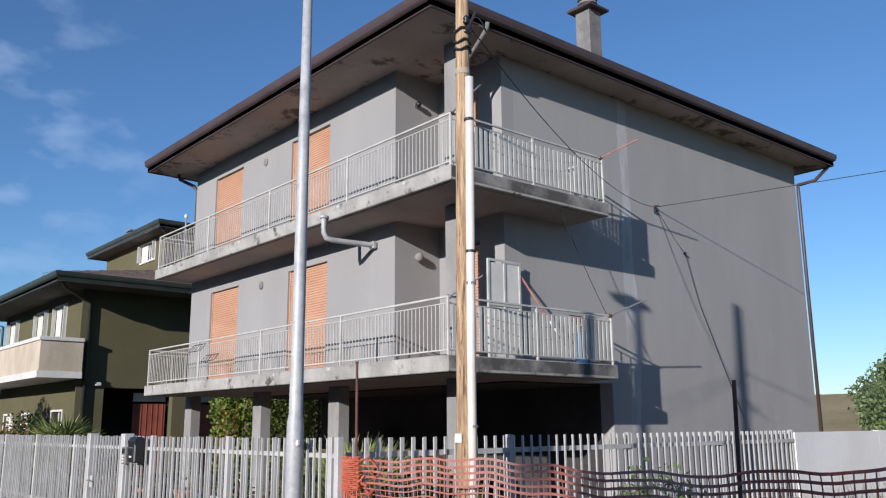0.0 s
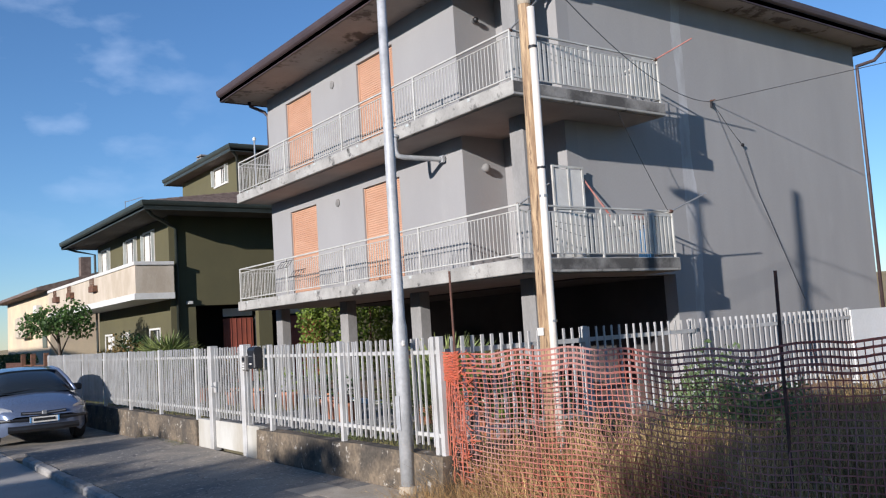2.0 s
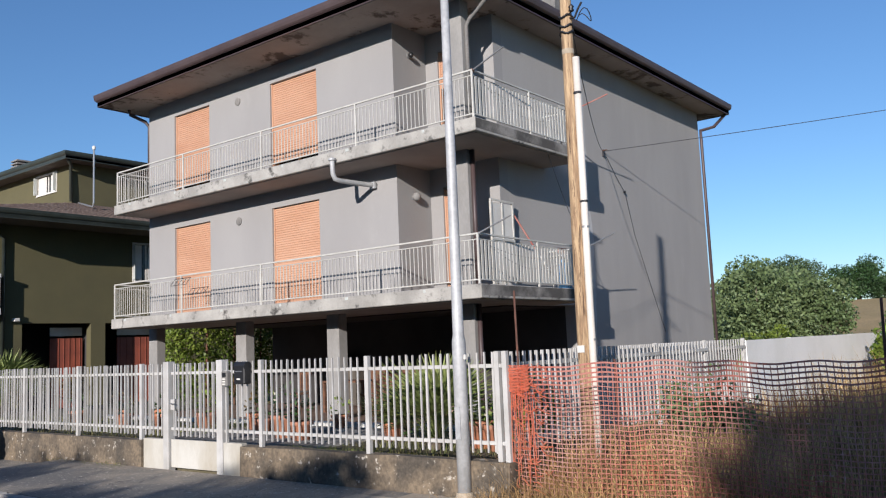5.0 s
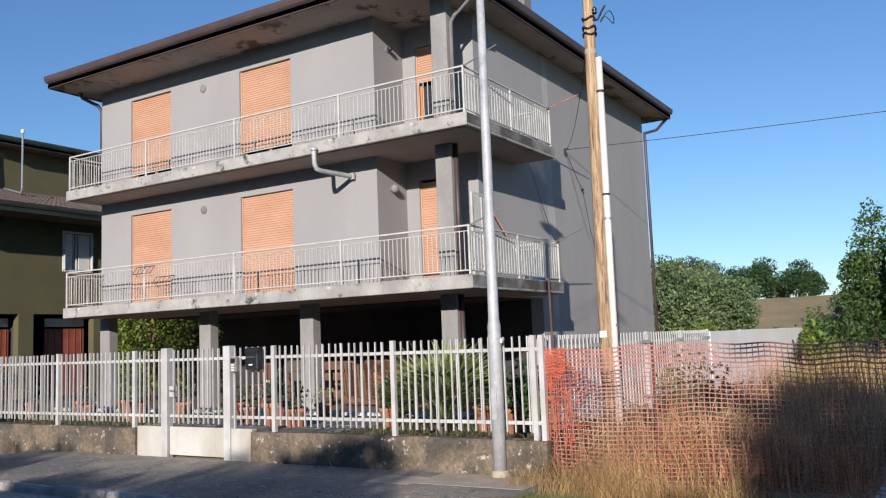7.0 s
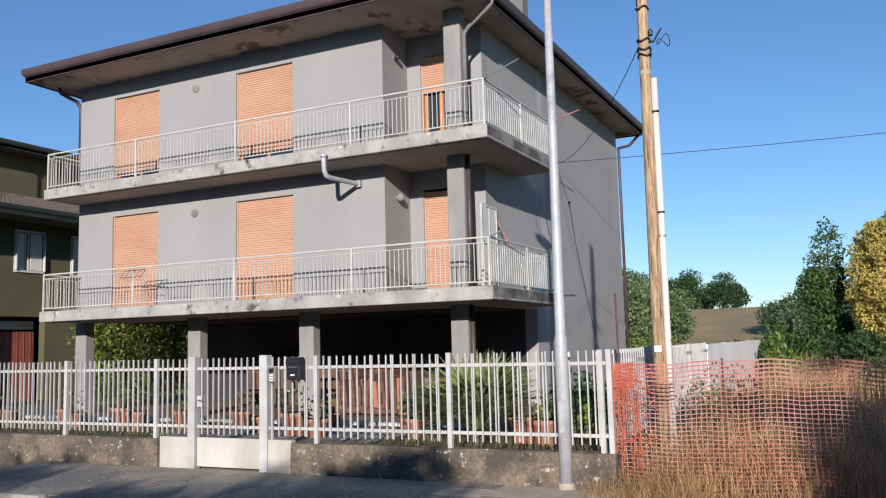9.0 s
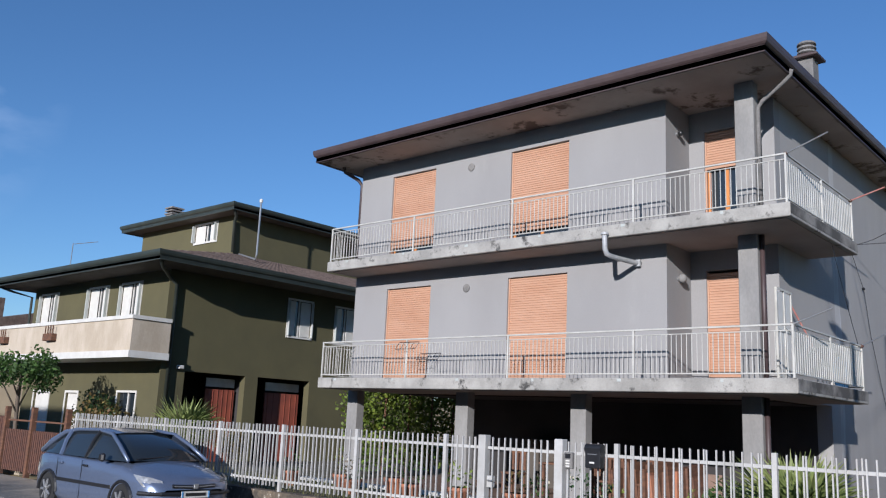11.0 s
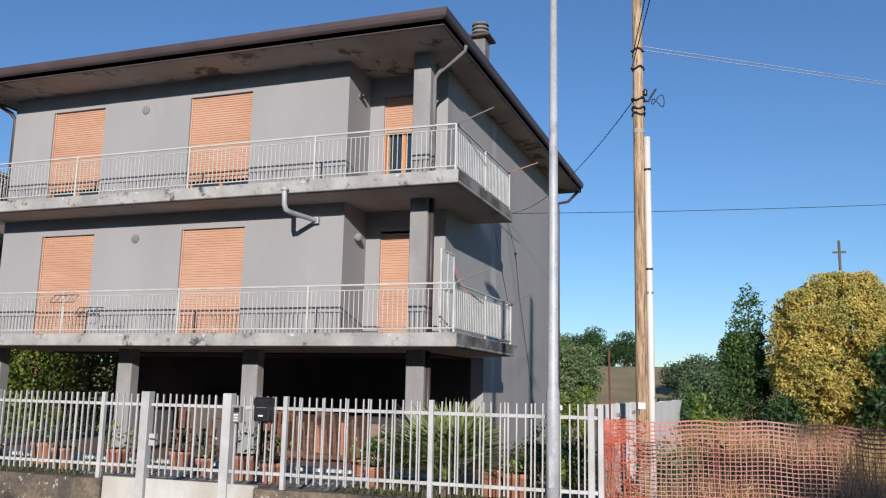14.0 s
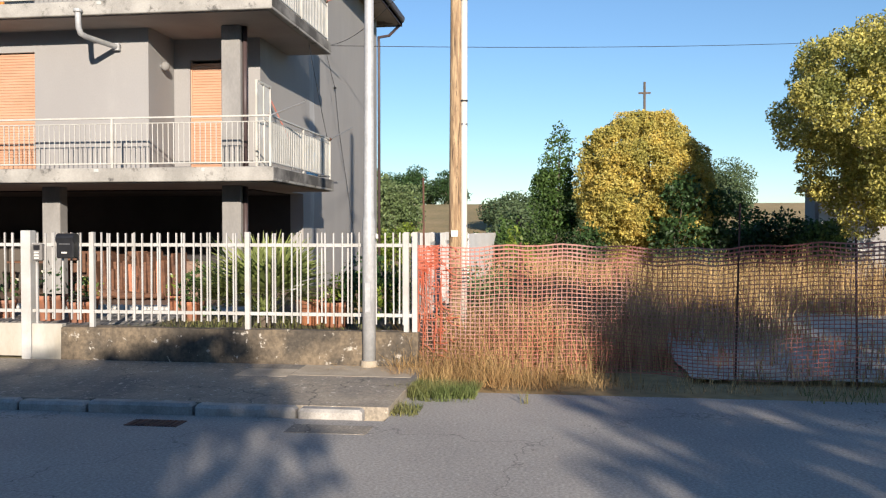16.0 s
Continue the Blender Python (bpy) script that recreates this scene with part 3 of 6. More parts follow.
def eaves(parent, x0, x1, y0, y1, z0, z1, material, name="gutter"):
    """A dark fascia board with a half-round gutter on its top, round four sides."""
    t = 0.05
    for a, b in (((x0, y0), (x1, y0)), ((x1, y0), (x1, y1)), ((x1, y1), (x0, y1)), ((x0, y1), (x0, y0))):
        bm = bmesh.new()
        d = Vector((b[0] - a[0], b[1] - a[1], 0)).normalized()
        n = Vector((d.y, -d.x, 0))
        h = z1 - z0
        prof = [(-t, 0), (0.0, 0), (0.0, h * 0.40), (0.022, h * 0.44), (0.050, h * 0.54), (0.068, h * 0.74), (0.072, h), (0.056, h), (0.050, h * 0.8), (-t, h * 0.8)]
        ends = []
        for p, s in ((Vector((*a, 0)), -1), (Vector((*b, 0)), 1)):
            ends.append([bm.verts.new(p + n * o + d * s * o + Vector((0, 0, z0 + z))) for o, z in prof])
        for k in range(len(prof)):
            m = (k + 1) % len(prof)
            bm.faces.new((ends[0][k], ends[1][k], ends[1][m], ends[0][m]))
        bm.faces.new(ends[0]), bm.faces.new(list(reversed(ends[1])))
        bmesh.ops.recalc_face_normals(bm, faces=bm.faces)
        part(name, bm, material, parent)


eaves(house, X0 + 0.06, X1 - 0.06, Y0 + 0.06, Y1 - 0.06, 8.31, 8.62, BROWN)

# shutters, each a ribbed sheet
def shutter(parent, x, y0, y1, z0, z1, material=None, slat=0.052):
    bm = bmesh.new()
    n = max(2, round((z1 - z0) / slat))
    rows = []
    for i in range(n):
        for o, u in ((0.004, 0.02), (-0.009, 0.22), (-0.009, 0.70), (0.004, 0.94)):
            rows.append((x + o, z0 + (z1 - z0) * (i + u) / n))
    left = [bm.verts.new((a, y0, z)) for a, z in rows]
    right = [bm.verts.new((a, y1, z)) for a, z in rows]
    for i in range(len(rows) - 1):
        bm.faces.new((left[i], left[i + 1], right[i + 1], right[i]))
    sh = part("roller_shutter", bm, material or SHUTTER, parent)
    part("bottom_bar", boxes((x - 0.02, y0, z0 - 0.05, x + 0.015, y1, z0 + 0.004)), material or SHUTTER, sh)
    return sh


def french_window(f, y0, y1, top, down, x=XF):
    w = part("window", boxes((x + 0.16, y0, f, x + 0.24, y0 + 0.06, top), (x + 0.16, y1 - 0.06, f, x + 0.24, y1, top), (x + 0.16, y0 + 0.06, top - 0.06, x + 0.24, y1 - 0.06, top), (x + 0.16, (y0 + y1) / 2 - 0.04, f + 0.1, x + 0.24, (y0 + y1) / 2 + 0.04, top - 0.06), (x + 0.16, y0 + 0.06, f, x + 0.24, y1 - 0.06, f + 0.1)), ORANGEWOOD, house, "closed window behind a peach roller shutter")
    part("pane", boxes((x + 0.19, y0 + 0.06, f + 0.1, x + 0.205, y1 - 0.06, top - 0.06)), GLASS, w)
    shutter(w, x + 0.07, y0 + 0.03, y1 - 0.03, down, top - 0.01)
    part("guide", boxes((x + 0.045, y0, f, x + 0.10, y0 + 0.03, top)), SHUTTER, w)
    part("guide", boxes((x + 0.045, y1 - 0.03, f, x + 0.10, y1, top)), SHUTTER, w)
    part("threshold", boxes((x - 0.03, y0 - 0.04, f, x + 0.04, y1 + 0.04, f + 0.035)), STONE, w)


for a, b, h in WINS:
    french_window(F1, a, b, F1 + 2.25, F1 + 0.09)
    french_window(F2, a, b, F2 + 2.27, F2 + 0.46)
french_window(F1, 10.72, 11.52, F1 + 2.2, F1 + 0.09, 10.45)
french_window(F2, 10.72, 11.52, F2 + 2.24, F2 + 1.5, 10.45)

# vents and sconces
for y, z in ((16.78, 7.75), (16.79, 4.87)):
    part("round_vent", tubed([(XF + 0.02, y, z), (XF - 0.02, y, z), (XF - 0.035, y, z)], [0.095, 0.095, 0.06], 18), CHIMNEY, house, smooth=False)
for x, z, r in ((9.88, 7.75, 0.055), (9.89, 4.79, 0.085)):
    s = part("wall_lamp", tubed([(x, 11.845, z), (x, 11.80, z)], 0.05, 14), STEEL, house)
    part("globe", lathe([(0.02, -r), (r * 0.75, -r * 0.7), (r, 0), (r * 0.75, r * 0.7), (0.02, r)], (x, 11.75, z), 14), COLUMN if r > 0.06 else BLACK, s, smooth=True)

# chimney with a hat
ch = part("chimney", boxes((13.03, 10.11, 8.5, 13.39, 10.47, 10.14)), CHIMNEY, house, "grey rendered chimney with a dark hat")
part("chimney_hat", boxes((12.90, 9.98, 10.14, 13.52, 10.60, 10.20), (13.04, 10.12, 10.20, 13.38, 10.46, 10.28), bevel=0.01), BROWN, ch)
for i in range(3):
    part("chimney_cowl", lathe([(0.17, 0), (0.21, 0.02), (0.19, 0.07), (0.16, 0.085)], (13.21, 10.29, 10.29 + 0.1 * i), 14), CHIMNEY, ch)

# rainwater pipes
def downpipe(points, radius=0.045, material=None, parent=None, label=""):
    return part("downpipe", tubed(points, radius, 10), material or BROWN, parent or house, label, smooth=True)


downpipe([(9.50, 9.42, 8.40), (9.50, 9.44, 8.30), (9.50, 9.55, 8.20), (9.51, 9.96, 7.92), (9.52, 10.05, 7.80), (9.52, 10.05, 5.70)], 0.04, CHIMNEY)
downpipe([(9.52, 10.05, 5.39), (9.52, 10.05, 2.79)])
downpipe([(9.52, 10.05, 2.5), (9.52, 10.05, 0.36)])
downpipe([(21.75, 9.50, 8.34), (21.5, 9.8, 7.95), (21.06, 10.05, 7.80), (21.02, 10.03, 7.6), (21.02, 10.03, 0.36)])
downpipe([(9.02, 20.85, 8.36), (9.04, 20.82, 8.20), (9.36, 20.62, 8.02), (9.44, 20.56, 7.88), (9.44, 20.56, 5.68)])
downpipe([(8.36, 12.59, 5.50), (8.355, 12.58, 5.36), (8.36, 12.575, 5.18), (8.40, 12.565, 5.09), (8.52, 12.55, 5.065), (8.80, 12.51, 5.06), (9.30, 12.43, 5.055), (9.42, 12.41, 5.055)], 0.05, GALVA, house, "grey overflow pipe with an elbow")
part("pipe_bracket", boxes((9.30, 12.36, 4.99, 9.36, 12.49, 5.12)), GALVA, house)
part("pipe_collar", lathe([(0.06, 0), (0.075, 0.01), (0.075, 0.05), (0.06, 0.06)], (8.358, 12.585, 5.44), 12), GALVA, house)


# ---- balcony railings ----
def railing(f, h, xo, yo, ye, xe, label):
    rl = thing("balcony_railing", (xo, yo, f), label, "railing", "balcony railings")
    bar = fresh(boxes((-0.006, -0.006, 0, 0.006, 0.006, h - 0.215)), "bar", RAIL)
    flat = fresh(boxes((-0.028, -0.006, 0, 0.028, 0.006, h - 0.215)), "bar", RAIL)
    post = fresh(boxes((-0.018, -0.018, 0, 0.018, 0.018, h - 0.04), bevel=0.003), "post", RAIL)
    x, y, yl, xr = xo + 0.07, yo + 0.07, ye - 0.05, xe - 0.05
    for z, t, nm in ((f + h - 0.03, 0.016, "top_rail"), (f + h - 0.125, 0.009, "upper_rail"), (f + 0.075, 0.012, "bottom_rail")):
        part(nm, boxes((x - t, y - t, z - t, x + t, yl + t, z + t), bevel=0.005), RAIL, rl)
        part(nm, boxes((x + t, y - t, z - t, xr + t, y + t, z + t), bevel=0.005), RAIL, rl)
        part(nm, boxes((x + t, yl - t, z - t, XF - 0.005, yl + t, z + t), bevel=0.005), RAIL, rl)
        part(nm, boxes((xr - t, y + t, z - t, xr + t, YR - 0.005, z + t), bevel=0.005), RAIL, rl)
    for i in range(5):
        piece("post", post, rl, (x, y + (yl - y) * i / 4, f + 0.002))
    for i in range(1, 3):
        piece("post", post, rl, (x + (xr - x) * i / 2, y, f + 0.002))
    n = round((yl - y) / 0.094)
    for i in range(1, n):
        piece("bar", bar, rl, (x, y + (yl - y) * i / n, f + 0.085), random.uniform(-0.1, 0.1))
    n = round((xr - x) / 0.105)
    for i in range(1, n):
        piece("bar", flat, rl, (x + (xr - x) * i / n, y, f + 0.085))
    for i in range(1, 9):
        piece("bar", bar, rl, (x + (XF - x) * i / 9, yl, f + 0.085))
        piece("bar", bar, rl, (xr, y + (YR - y) * i / 9, f + 0.085))
    part("end_sheet", boxes((xr - 0.68, y + 0.010, f + 0.10, xr - 0.012, y + 0.016, f + h - 0.06)), RAIL, rl, "white sheet panel behind the last bars")
    return rl


railing(F1, 0.88, 8.30, 9.11, 20.45, 12.14, "cream-painted steel railing round the lower balcony")
railing(F2, 0.88, 8.43, 9.17, 20.56, 12.17, "cream-painted steel railing round the upper balcony")


# ---- white picket fence on the low wall ----
XW = 4.48
FENCE_Y = [6.08, 8.11, 10.10, 10.95, 12.25, 12.98, 14.90, 16.81, 18.75, 20.70, 22.65, 24.60]
low = thing("garden_wall", (XW, 15, 0.1), "low rough concrete garden wall with flaked pale patches", "wall", kind="structure")


def rough_block(x0, y0, z0, x1, y1, z1, step=0.25):
    """A long low wall whose top and face are a little uneven."""
    bm = bmesh.new()
    n = max(2, int((y1 - y0) / step))
    rows = []
    for i in range(n + 1):
        y = y0 + (y1 - y0) * i / n
        w = [0.012 * noise.noise((y * 1.9, k * 3.1, 0.5)) for k in range(6)]
        rows.append([bm.verts.new(p) for p in ((x0 + w[0], y, z0), (x0 + w[1], y, (z0 + z1) / 2), (x0 + 0.01 + w[2], y, z1 + w[3]), (x1 + w[4], y, z1 + w[5]), (x1, y, z0))])
    for a, b in zip(rows, rows[1:]):
        for k in range(4):
            bm.faces.new((a[k], b[k], b[k + 1], a[k + 1]))
    bm.faces.new(rows[0]), bm.faces.new(list(reversed(rows[-1])))
    bmesh.ops.recalc_face_normals(bm, faces=bm.faces)
    return bm


part("wall_run", rough_block(4.39, 6.03, -0.05, 4.585, 10.47, 0.52), LOWWALL, low)
part("wall_run", rough_block(4.39, 12.87, -0.05, 4.585, 25.0, 0.52), LOWWALL, low)
part("wall_panel", boxes((4.43, 10.48, 0.10, 4.53, 10.88, 0.55), bevel=0.006), WHITEWALL, low, "white painted wall panel beside the gate")
part("wall_panel", boxes((4.43, 12.32, 0.10, 4.53, 12.86, 0.55), bevel=0.006), WHITEWALL, low, "white painted wall panel beside the gate")

fence = thing("picket_fence", (XW, 15, 0.5), "white-painted steel picket fence with staggered pales", "fence", "picket fences")
pale_mesh = fresh(boxes((-0.010, -0.008, 0, 0.010, 0.008, 1.07)), "pale", WHITE)
post_mesh = fresh(boxes((-0.03, -0.03, 0, 0.03, 0.03, 1.18), bevel=0.004), "fence_post", WHITE)


def bay(parent, y0, y1, z=0.60, x=XW, gap=0.104):
    part("rail", boxes((x - 0.016, y0, z + 0.905, x + 0.016, y1, z + 0.945)), WHITE, parent)
    part("rail", boxes((x - 0.016, y0, z + 0.085, x + 0.016, y1, z + 0.125)), WHITE, parent)
    n = round((y1 - y0) / gap)
    # every third gap holds one more pale, behind the rails
    for i, s in [(i, -1) for i in range(1, n)] + [(i + 0.5, 1) for i in range(1, n, 3)]:
        piece("pale", pale_mesh, parent, (x + s * 0.028, y0 + (y1 - y0) * i / n + random.uniform(-0.008, 0.008), z + random.uniform(-0.006, 0.006)), 0, random.uniform(-0.006, 0.006))


for a, b in zip(FENCE_Y, FENCE_Y[1:]):
    if (a, b) != (10.95, 12.25):
        bay(fence, a + 0.035, b - 0.035)
for y in FENCE_Y:
    if y not in (10.95, 12.25):
        piece("fence_post", post_mesh, fence, (XW, y, 0.50))
piece("fence_post", post_mesh, fence, (XW, 6.18, 0.50))
gate = thing("garden_gate", (XW, 11.60, 0.1), "white steel pedestrian gate with pales over a solid lower panel", "gate")
for y in (10.95, 12.25):
    part("gate_post", boxes((XW - 0.065, y - 0.065, 0.08, XW + 0.065, y + 0.065, 1.70), bevel=0.008), WHITE, gate)
bay(gate, 11.03, 12.17, 0.60)
part("gate_panel", boxes((XW - 0.02, 11.03, 0.14, XW + 0.02, 12.17, 0.55), bevel=0.004), WHITEWALL, gate, "worn white sheet-metal panel")
part("lock_box", boxes((XW - 0.04, 12.07, 0.98, XW + 0.04, 12.16, 1.14), bevel=0.006), WHITE, gate)
part("handle", tubed([(XW - 0.04, 12.11, 1.08), (XW - 0.09, 12.11, 1.08), (XW - 0.09, 12.00, 1.08)], 0.008, 8), STEEL, gate)

# side fence of the plot, running back
side = thing("side_fence", (4.5, 6.12, 0.3), "white steel picket fence along the side of the plot", "fence", "picket fences")
SLOPE = 0.0287


def side_y(x):
    return 6.12 + SLOPE * (x - 4.5)


a = math.atan(SLOPE)
for x0 in (4.6, 6.6, 8.6, 10.6):
    x1 = x0 + 2.0
    for z in (0.68, 1.50):
        part("rail", boxes((x0, side_y(x0 + 1) - 0.018, z, x1, side_y(x0 + 1) + 0.018, z + 0.05)), WHITE, side)
    piece("fence_post", post_mesh, side, (x1, side_y(x1), 0.50))
    for i in range(30):
        x = x0 + 0.035 + 0.0665 * i
        piece("pale", pale_mesh, side, (x, side_y(x) + (0.03 if i % 2 else -0.03), 0.60))
part("side_base", boxes((4.59, 6.10, -0.05, 12.6, 6.34, 0.50)), LOWWALL, side)
white_wall = thing("white_wall", (12.6, side_y(12.6), 0), "long white painted boundary wall of panels", "wall", kind="structure")
for i in range(7):
    x0 = 12.62 + 3.0 * i
    bm = boxes((0, -0.05, -0.05, 2.998, 0.05, 1.64 + 0.006 * (i % 2)))
    bm.transform(pose(x0, side_y(x0), 0, 0, 0, math.degrees(a)))
    part("wall_panel", bm, BOUNDARY, white_wall)

# kerb stones
kerb = thing("kerb", (2.08, 8, 0), "row of worn pale kerb stones", "kerb", kind="structure")
y = 6.15
for i in range(9):
    ln = (0.62, 0.98, 1.05, 0.7, 1.0, 1.02, 0.99, 1.0, 1.0)[i]
    part("kerb_stone", boxes((2.105, y + 0.012, -0.05, 2.265, y + ln - 0.012, 0.096 + 0.008 * ((i * 7) % 3 - 1)), bevel=0.028), STONE, kerb)
    y += ln


# ---- street lamp, pole, pipe and cables ----
lampost = thing("street_lamp", (4.36, 6.60, 0.12), "tall grey galvanised street lamp with a dark head", "street lamp")
part("pole", tubed([(4.36, 6.60, 0.10), (4.36, 6.60, 1.80), (4.36, 6.60, 1.88), (4.36, 6.595, 3.7), (4.36, 6.59, 6.8)], [0.078, 0.076, 0.062, 0.056, 0.042], 20), GALVA, lampost, smooth=True)
part("base_ring", tubed([(4.36, 6.60, 0.11), (4.36, 6.60, 0.19)], [0.105, 0.095], 20), SAND, lampost)
part("inspection_door", boxes((4.275, 6.565, 0.75, 4.288, 6.635, 1.10), bevel=0.004), GALVA, lampost)
part("reflector", boxes((4.31, 6.485, 1.60, 4.35, 6.515, 1.66), bevel=0.01), WINWHITE, lampost, "small white marker")
head = part("lamp_head", boxes((3.88, 6.44, 6.80, 4.44, 6.74, 6.94), bevel=0.05), BLACK, lampost)
part("lamp_glass", boxes((3.92, 6.48, 6.77, 4.25, 6.70, 6.805), bevel=0.01), GLASS, head)

pole = thing("utility_pole", (5.62, 5.745, 0), "weathered round wooden utility pole", "utility pole")
PT = [(5.62, 5.745, -0.05), (5.62, 5.745, 2.5), (5.63, 5.735, 5.2), (5.64, 5.725, 7.8)]
part("shaft", tubed(PT, [0.09, 0.078, 0.07, 0.06], 18), WOODPOLE, pole, smooth=True)
part("metal_band", tubed([(5.63, 5.735, 5.16), (5.63, 5.735, 5.22)], 0.074, 18), SAND, pole)
part("tag", boxes((5.53, 5.70, 1.62, 5.538, 5.79, 1.70)), WINWHITE, pole, "small white tag")
for k, z in enumerate((5.42, 5.50, 5.62, 6.05, 6.30)):
    ring = [(5.63 + 0.082 * math.cos(a), 5.733 + 0.082 * math.sin(a), z + 0.02 * math.sin(3 * a + k)) for a in (i * 0.42 for i in range(16))]
    part("wire_wrap", tubed(ring, 0.012, 6), CABLE, pole)
part("insulator", lathe([(0.02, 0), (0.035, 0.02), (0.02, 0.04), (0.035, 0.06), (0.015, 0.09)], (5.60, 5.64, 5.66), 12), BLACK, pole, smooth=True)
part("hook", tubed([(5.62, 5.72, 5.60), (5.60, 5.60, 5.58), (5.59, 5.55, 5.66), (5.60, 5.50, 5.74)], 0.014, 6), CABLE, pole)
loop = [(5.60 + 0.10 * math.sin(a), 5.56 - 0.16 * (1 - math.cos(a)) * 0.5, 5.62 + 0.06 * math.sin(2 * a) - 0.05) for a in (i * 0.4 for i in range(17))]
part("wire_loop", tubed(loop, 0.006, 6), CABLE, pole)

pipe = thing("conduit_pipe", (5.60, 5.62, 0), "white plastic conduit pipe strapped to the wooden pole", "pipe")
part("pipe_length", tubed([(5.60, 5.63, 0.0), (5.60, 5.63, 2.5), (5.62, 5.63, 5.10)], 0.042, 14), PVC, pipe, smooth=True)
for z in (1.75, 3.05, 3.35, 4.65):
    part("pipe_strap", tubed([(5.608, 5.63, z), (5.608, 5.63, z + 0.025)], 0.047, 14), CABLE if z > 3.2 else STEEL, pipe)


def cable(points, radius, material, label):
    c = thing("cable", points[0], label, "cable", "overhead cables")
    part("strand", tubed(points, radius, 6), material, c)
    return c


BR = (14.83, 10.06, 6.20)
cable(sag((5.63, 5.70, 5.75), BR, 0.42, 24), 0.006, CABLE, "black service cable from the pole to the house wall")
cable(sag(BR, (29.5, -13.3, 9.25), 0.25, 24), 0.008, CABLE, "thin dark cable from the house wall across the plot")
cable(sag((5.64, 5.66, 6.31), (28, -22.1, 8.0), 0.2, 20), 0.006, PALECABLE, "pale overhead cable crossing the plot")
cable(sag((5.64, 5.66, 6.36), (28.3, -21.7, 8.2), 0.2, 20), 0.006, PALECABLE, "pale overhead cable crossing the plot")
for k in range(2):
    cable(sag((5.62, 5.80, 6.10 + 0.12 * k), (-14.0, 1.0 + k * 0.4, 9.0), 0.4, 20), 0.007, CABLE, "black overhead cable crossing the street")
cable(sag((15.78, 10.05, 5.33), (15.2, 10.04, 5.80), 0.02, 6) + [Vector(BR)], 0.006, CABLE, "dark wire on the house wall")
cable([(15.78, 10.05, 5.33), (16.2, 10.06, 4.3), (17.0, 10.05, 2.9), (17.6, 10.05, 1.9)], 0.006, CABLE, "dark wire hanging down the house wall")
cable(sag((12.05, 9.22, 3.62), (11.0, 9.3, 5.40), 0.05, 8), 0.006, CABLE, "thin wire between the balconies")
br = thing("wall_bracket", (14.83, 10.09, 6.1), "small dark steel cable bracket on the house wall", "bracket")
part("bracket_bar", boxes((14.82, 10.04, 6.08, 14.84, 10.098, 6.24)), CABLE, br)
part("bracket_arm", tubed([(14.82, 10.09, 6.22), (14.82, 9.96, 6.22)], 0.012, 6), RUST, br)
part("insulator", lathe([(0.02, 0), (0.04, 0.03), (0.025, 0.06)], (15.78, 10.05, 5.30), 10), BLACK, br)

# ---- mailbox and intercom ----
mb = thing("mailbox", (4.40, 10.45, 1.35), "black metal mailbox on the white fence", "mailbox")
bm = boxes((4.31, 10.25, 1.36, 4.44, 10.475, 1.61), bevel=0.015)
part("mailbox_body", bm, BLACK, mb)
part("mailbox_lid", tubed([(4.375, 10.245, 1.60), (4.375, 10.48, 1.60)], 0.066, 14), BLACK, mb)
part("slot", boxes((4.304, 10.29, 1.53, 4.309, 10.43, 1.54)), STEEL, mb)
part("name_plate", boxes((4.304, 10.33, 1.42, 4.309, 10.40, 1.44)), WINWHITE, mb)
ic = thing("intercom", (4.41, 10.80, 1.3), "grey intercom panel with buttons beside the gate", "intercom")
part("intercom_body", boxes((4.37, 10.70, 1.33, 4.435, 10.83, 1.54), bevel=0.01), CHIMNEY, ic)
part("speaker_grille", boxes((4.364, 10.725, 1.46, 4.369, 10.805, 1.52)), BLACK, ic)
for z in (1.35, 1.385, 1.42):
    part("button", boxes((4.362, 10.735, z, 4.369, 10.795, z + 0.02)), WINWHITE, ic)
part("support", boxes((4.43, 10.795, 0.5, 4.455, 10.82, 1.35)), WHITE, ic)

# ---- things on the balconies ----
def rod(a, b, r, material, label):
    t = thing("drying_arm", a, label, "drying rack", "drying arms")
    part("arm", tubed([a, b], r, 8), material, t)
    part("joint", tubed([Vector(a) - Vector((0.03, 0, 0)), Vector(a) + Vector((0.03, 0, 0))], r * 2.2, 8), RUST, t)


rod((12.08, 9.24, 6.50), (12.5, 8.70, 6.80), 0.014, REDPAINT, "thin reddish drying arm on the balcony rail")
rod((12.05, 9.16, 3.62), (12.70, 8.85, 3.93), 0.014, STEEL, "thin steel drying arm on the balcony rail")
rod((8.52, 9.24, 6.50), (8.50, 8.55, 6.74), 0.014, STEEL, "thin steel drying arm on the balcony rail")
rod((8.40, 9.20, 3.62), (8.55, 8.62, 3.87), 0.014, STEEL, "thin steel drying arm on the balcony rail")
for z, x in ((F1, 8.37), (F2, 8.50)):
    for k in range(2):
        y0 = 9.24
        t = thing("clothes_line", (x, y0, z + 0.6), "sagging clothes line strung along the balcony rail", "clothes line", "clothes lines")
        part("line", tubed(sag((x + 0.15 + 0.2 * k, y0 + 0.09, z + 0.80), (12.0, y0 + 0.09, z + 0.80), 0.25 + 0.2 * k, 14), 0.006, 6), CABLE, t)

cage = thing("balcony_gate", (10.0, 10.02, F1), "white tall metal cage door standing on the lower balcony", "gate")
for x in (9.95, 10.32, 10.68):
    part("upright", boxes((x - 0.02, 9.97, F1, x + 0.02, 10.01, F1 + 1.74)), RAIL, cage)
for z in (F1 + 1.70, F1 + 0.95, F1 + 0.06):
    part("crossbar", boxes((9.93, 9.965, z, 10.70, 9.969, z + 0.04)), RAIL, cage)
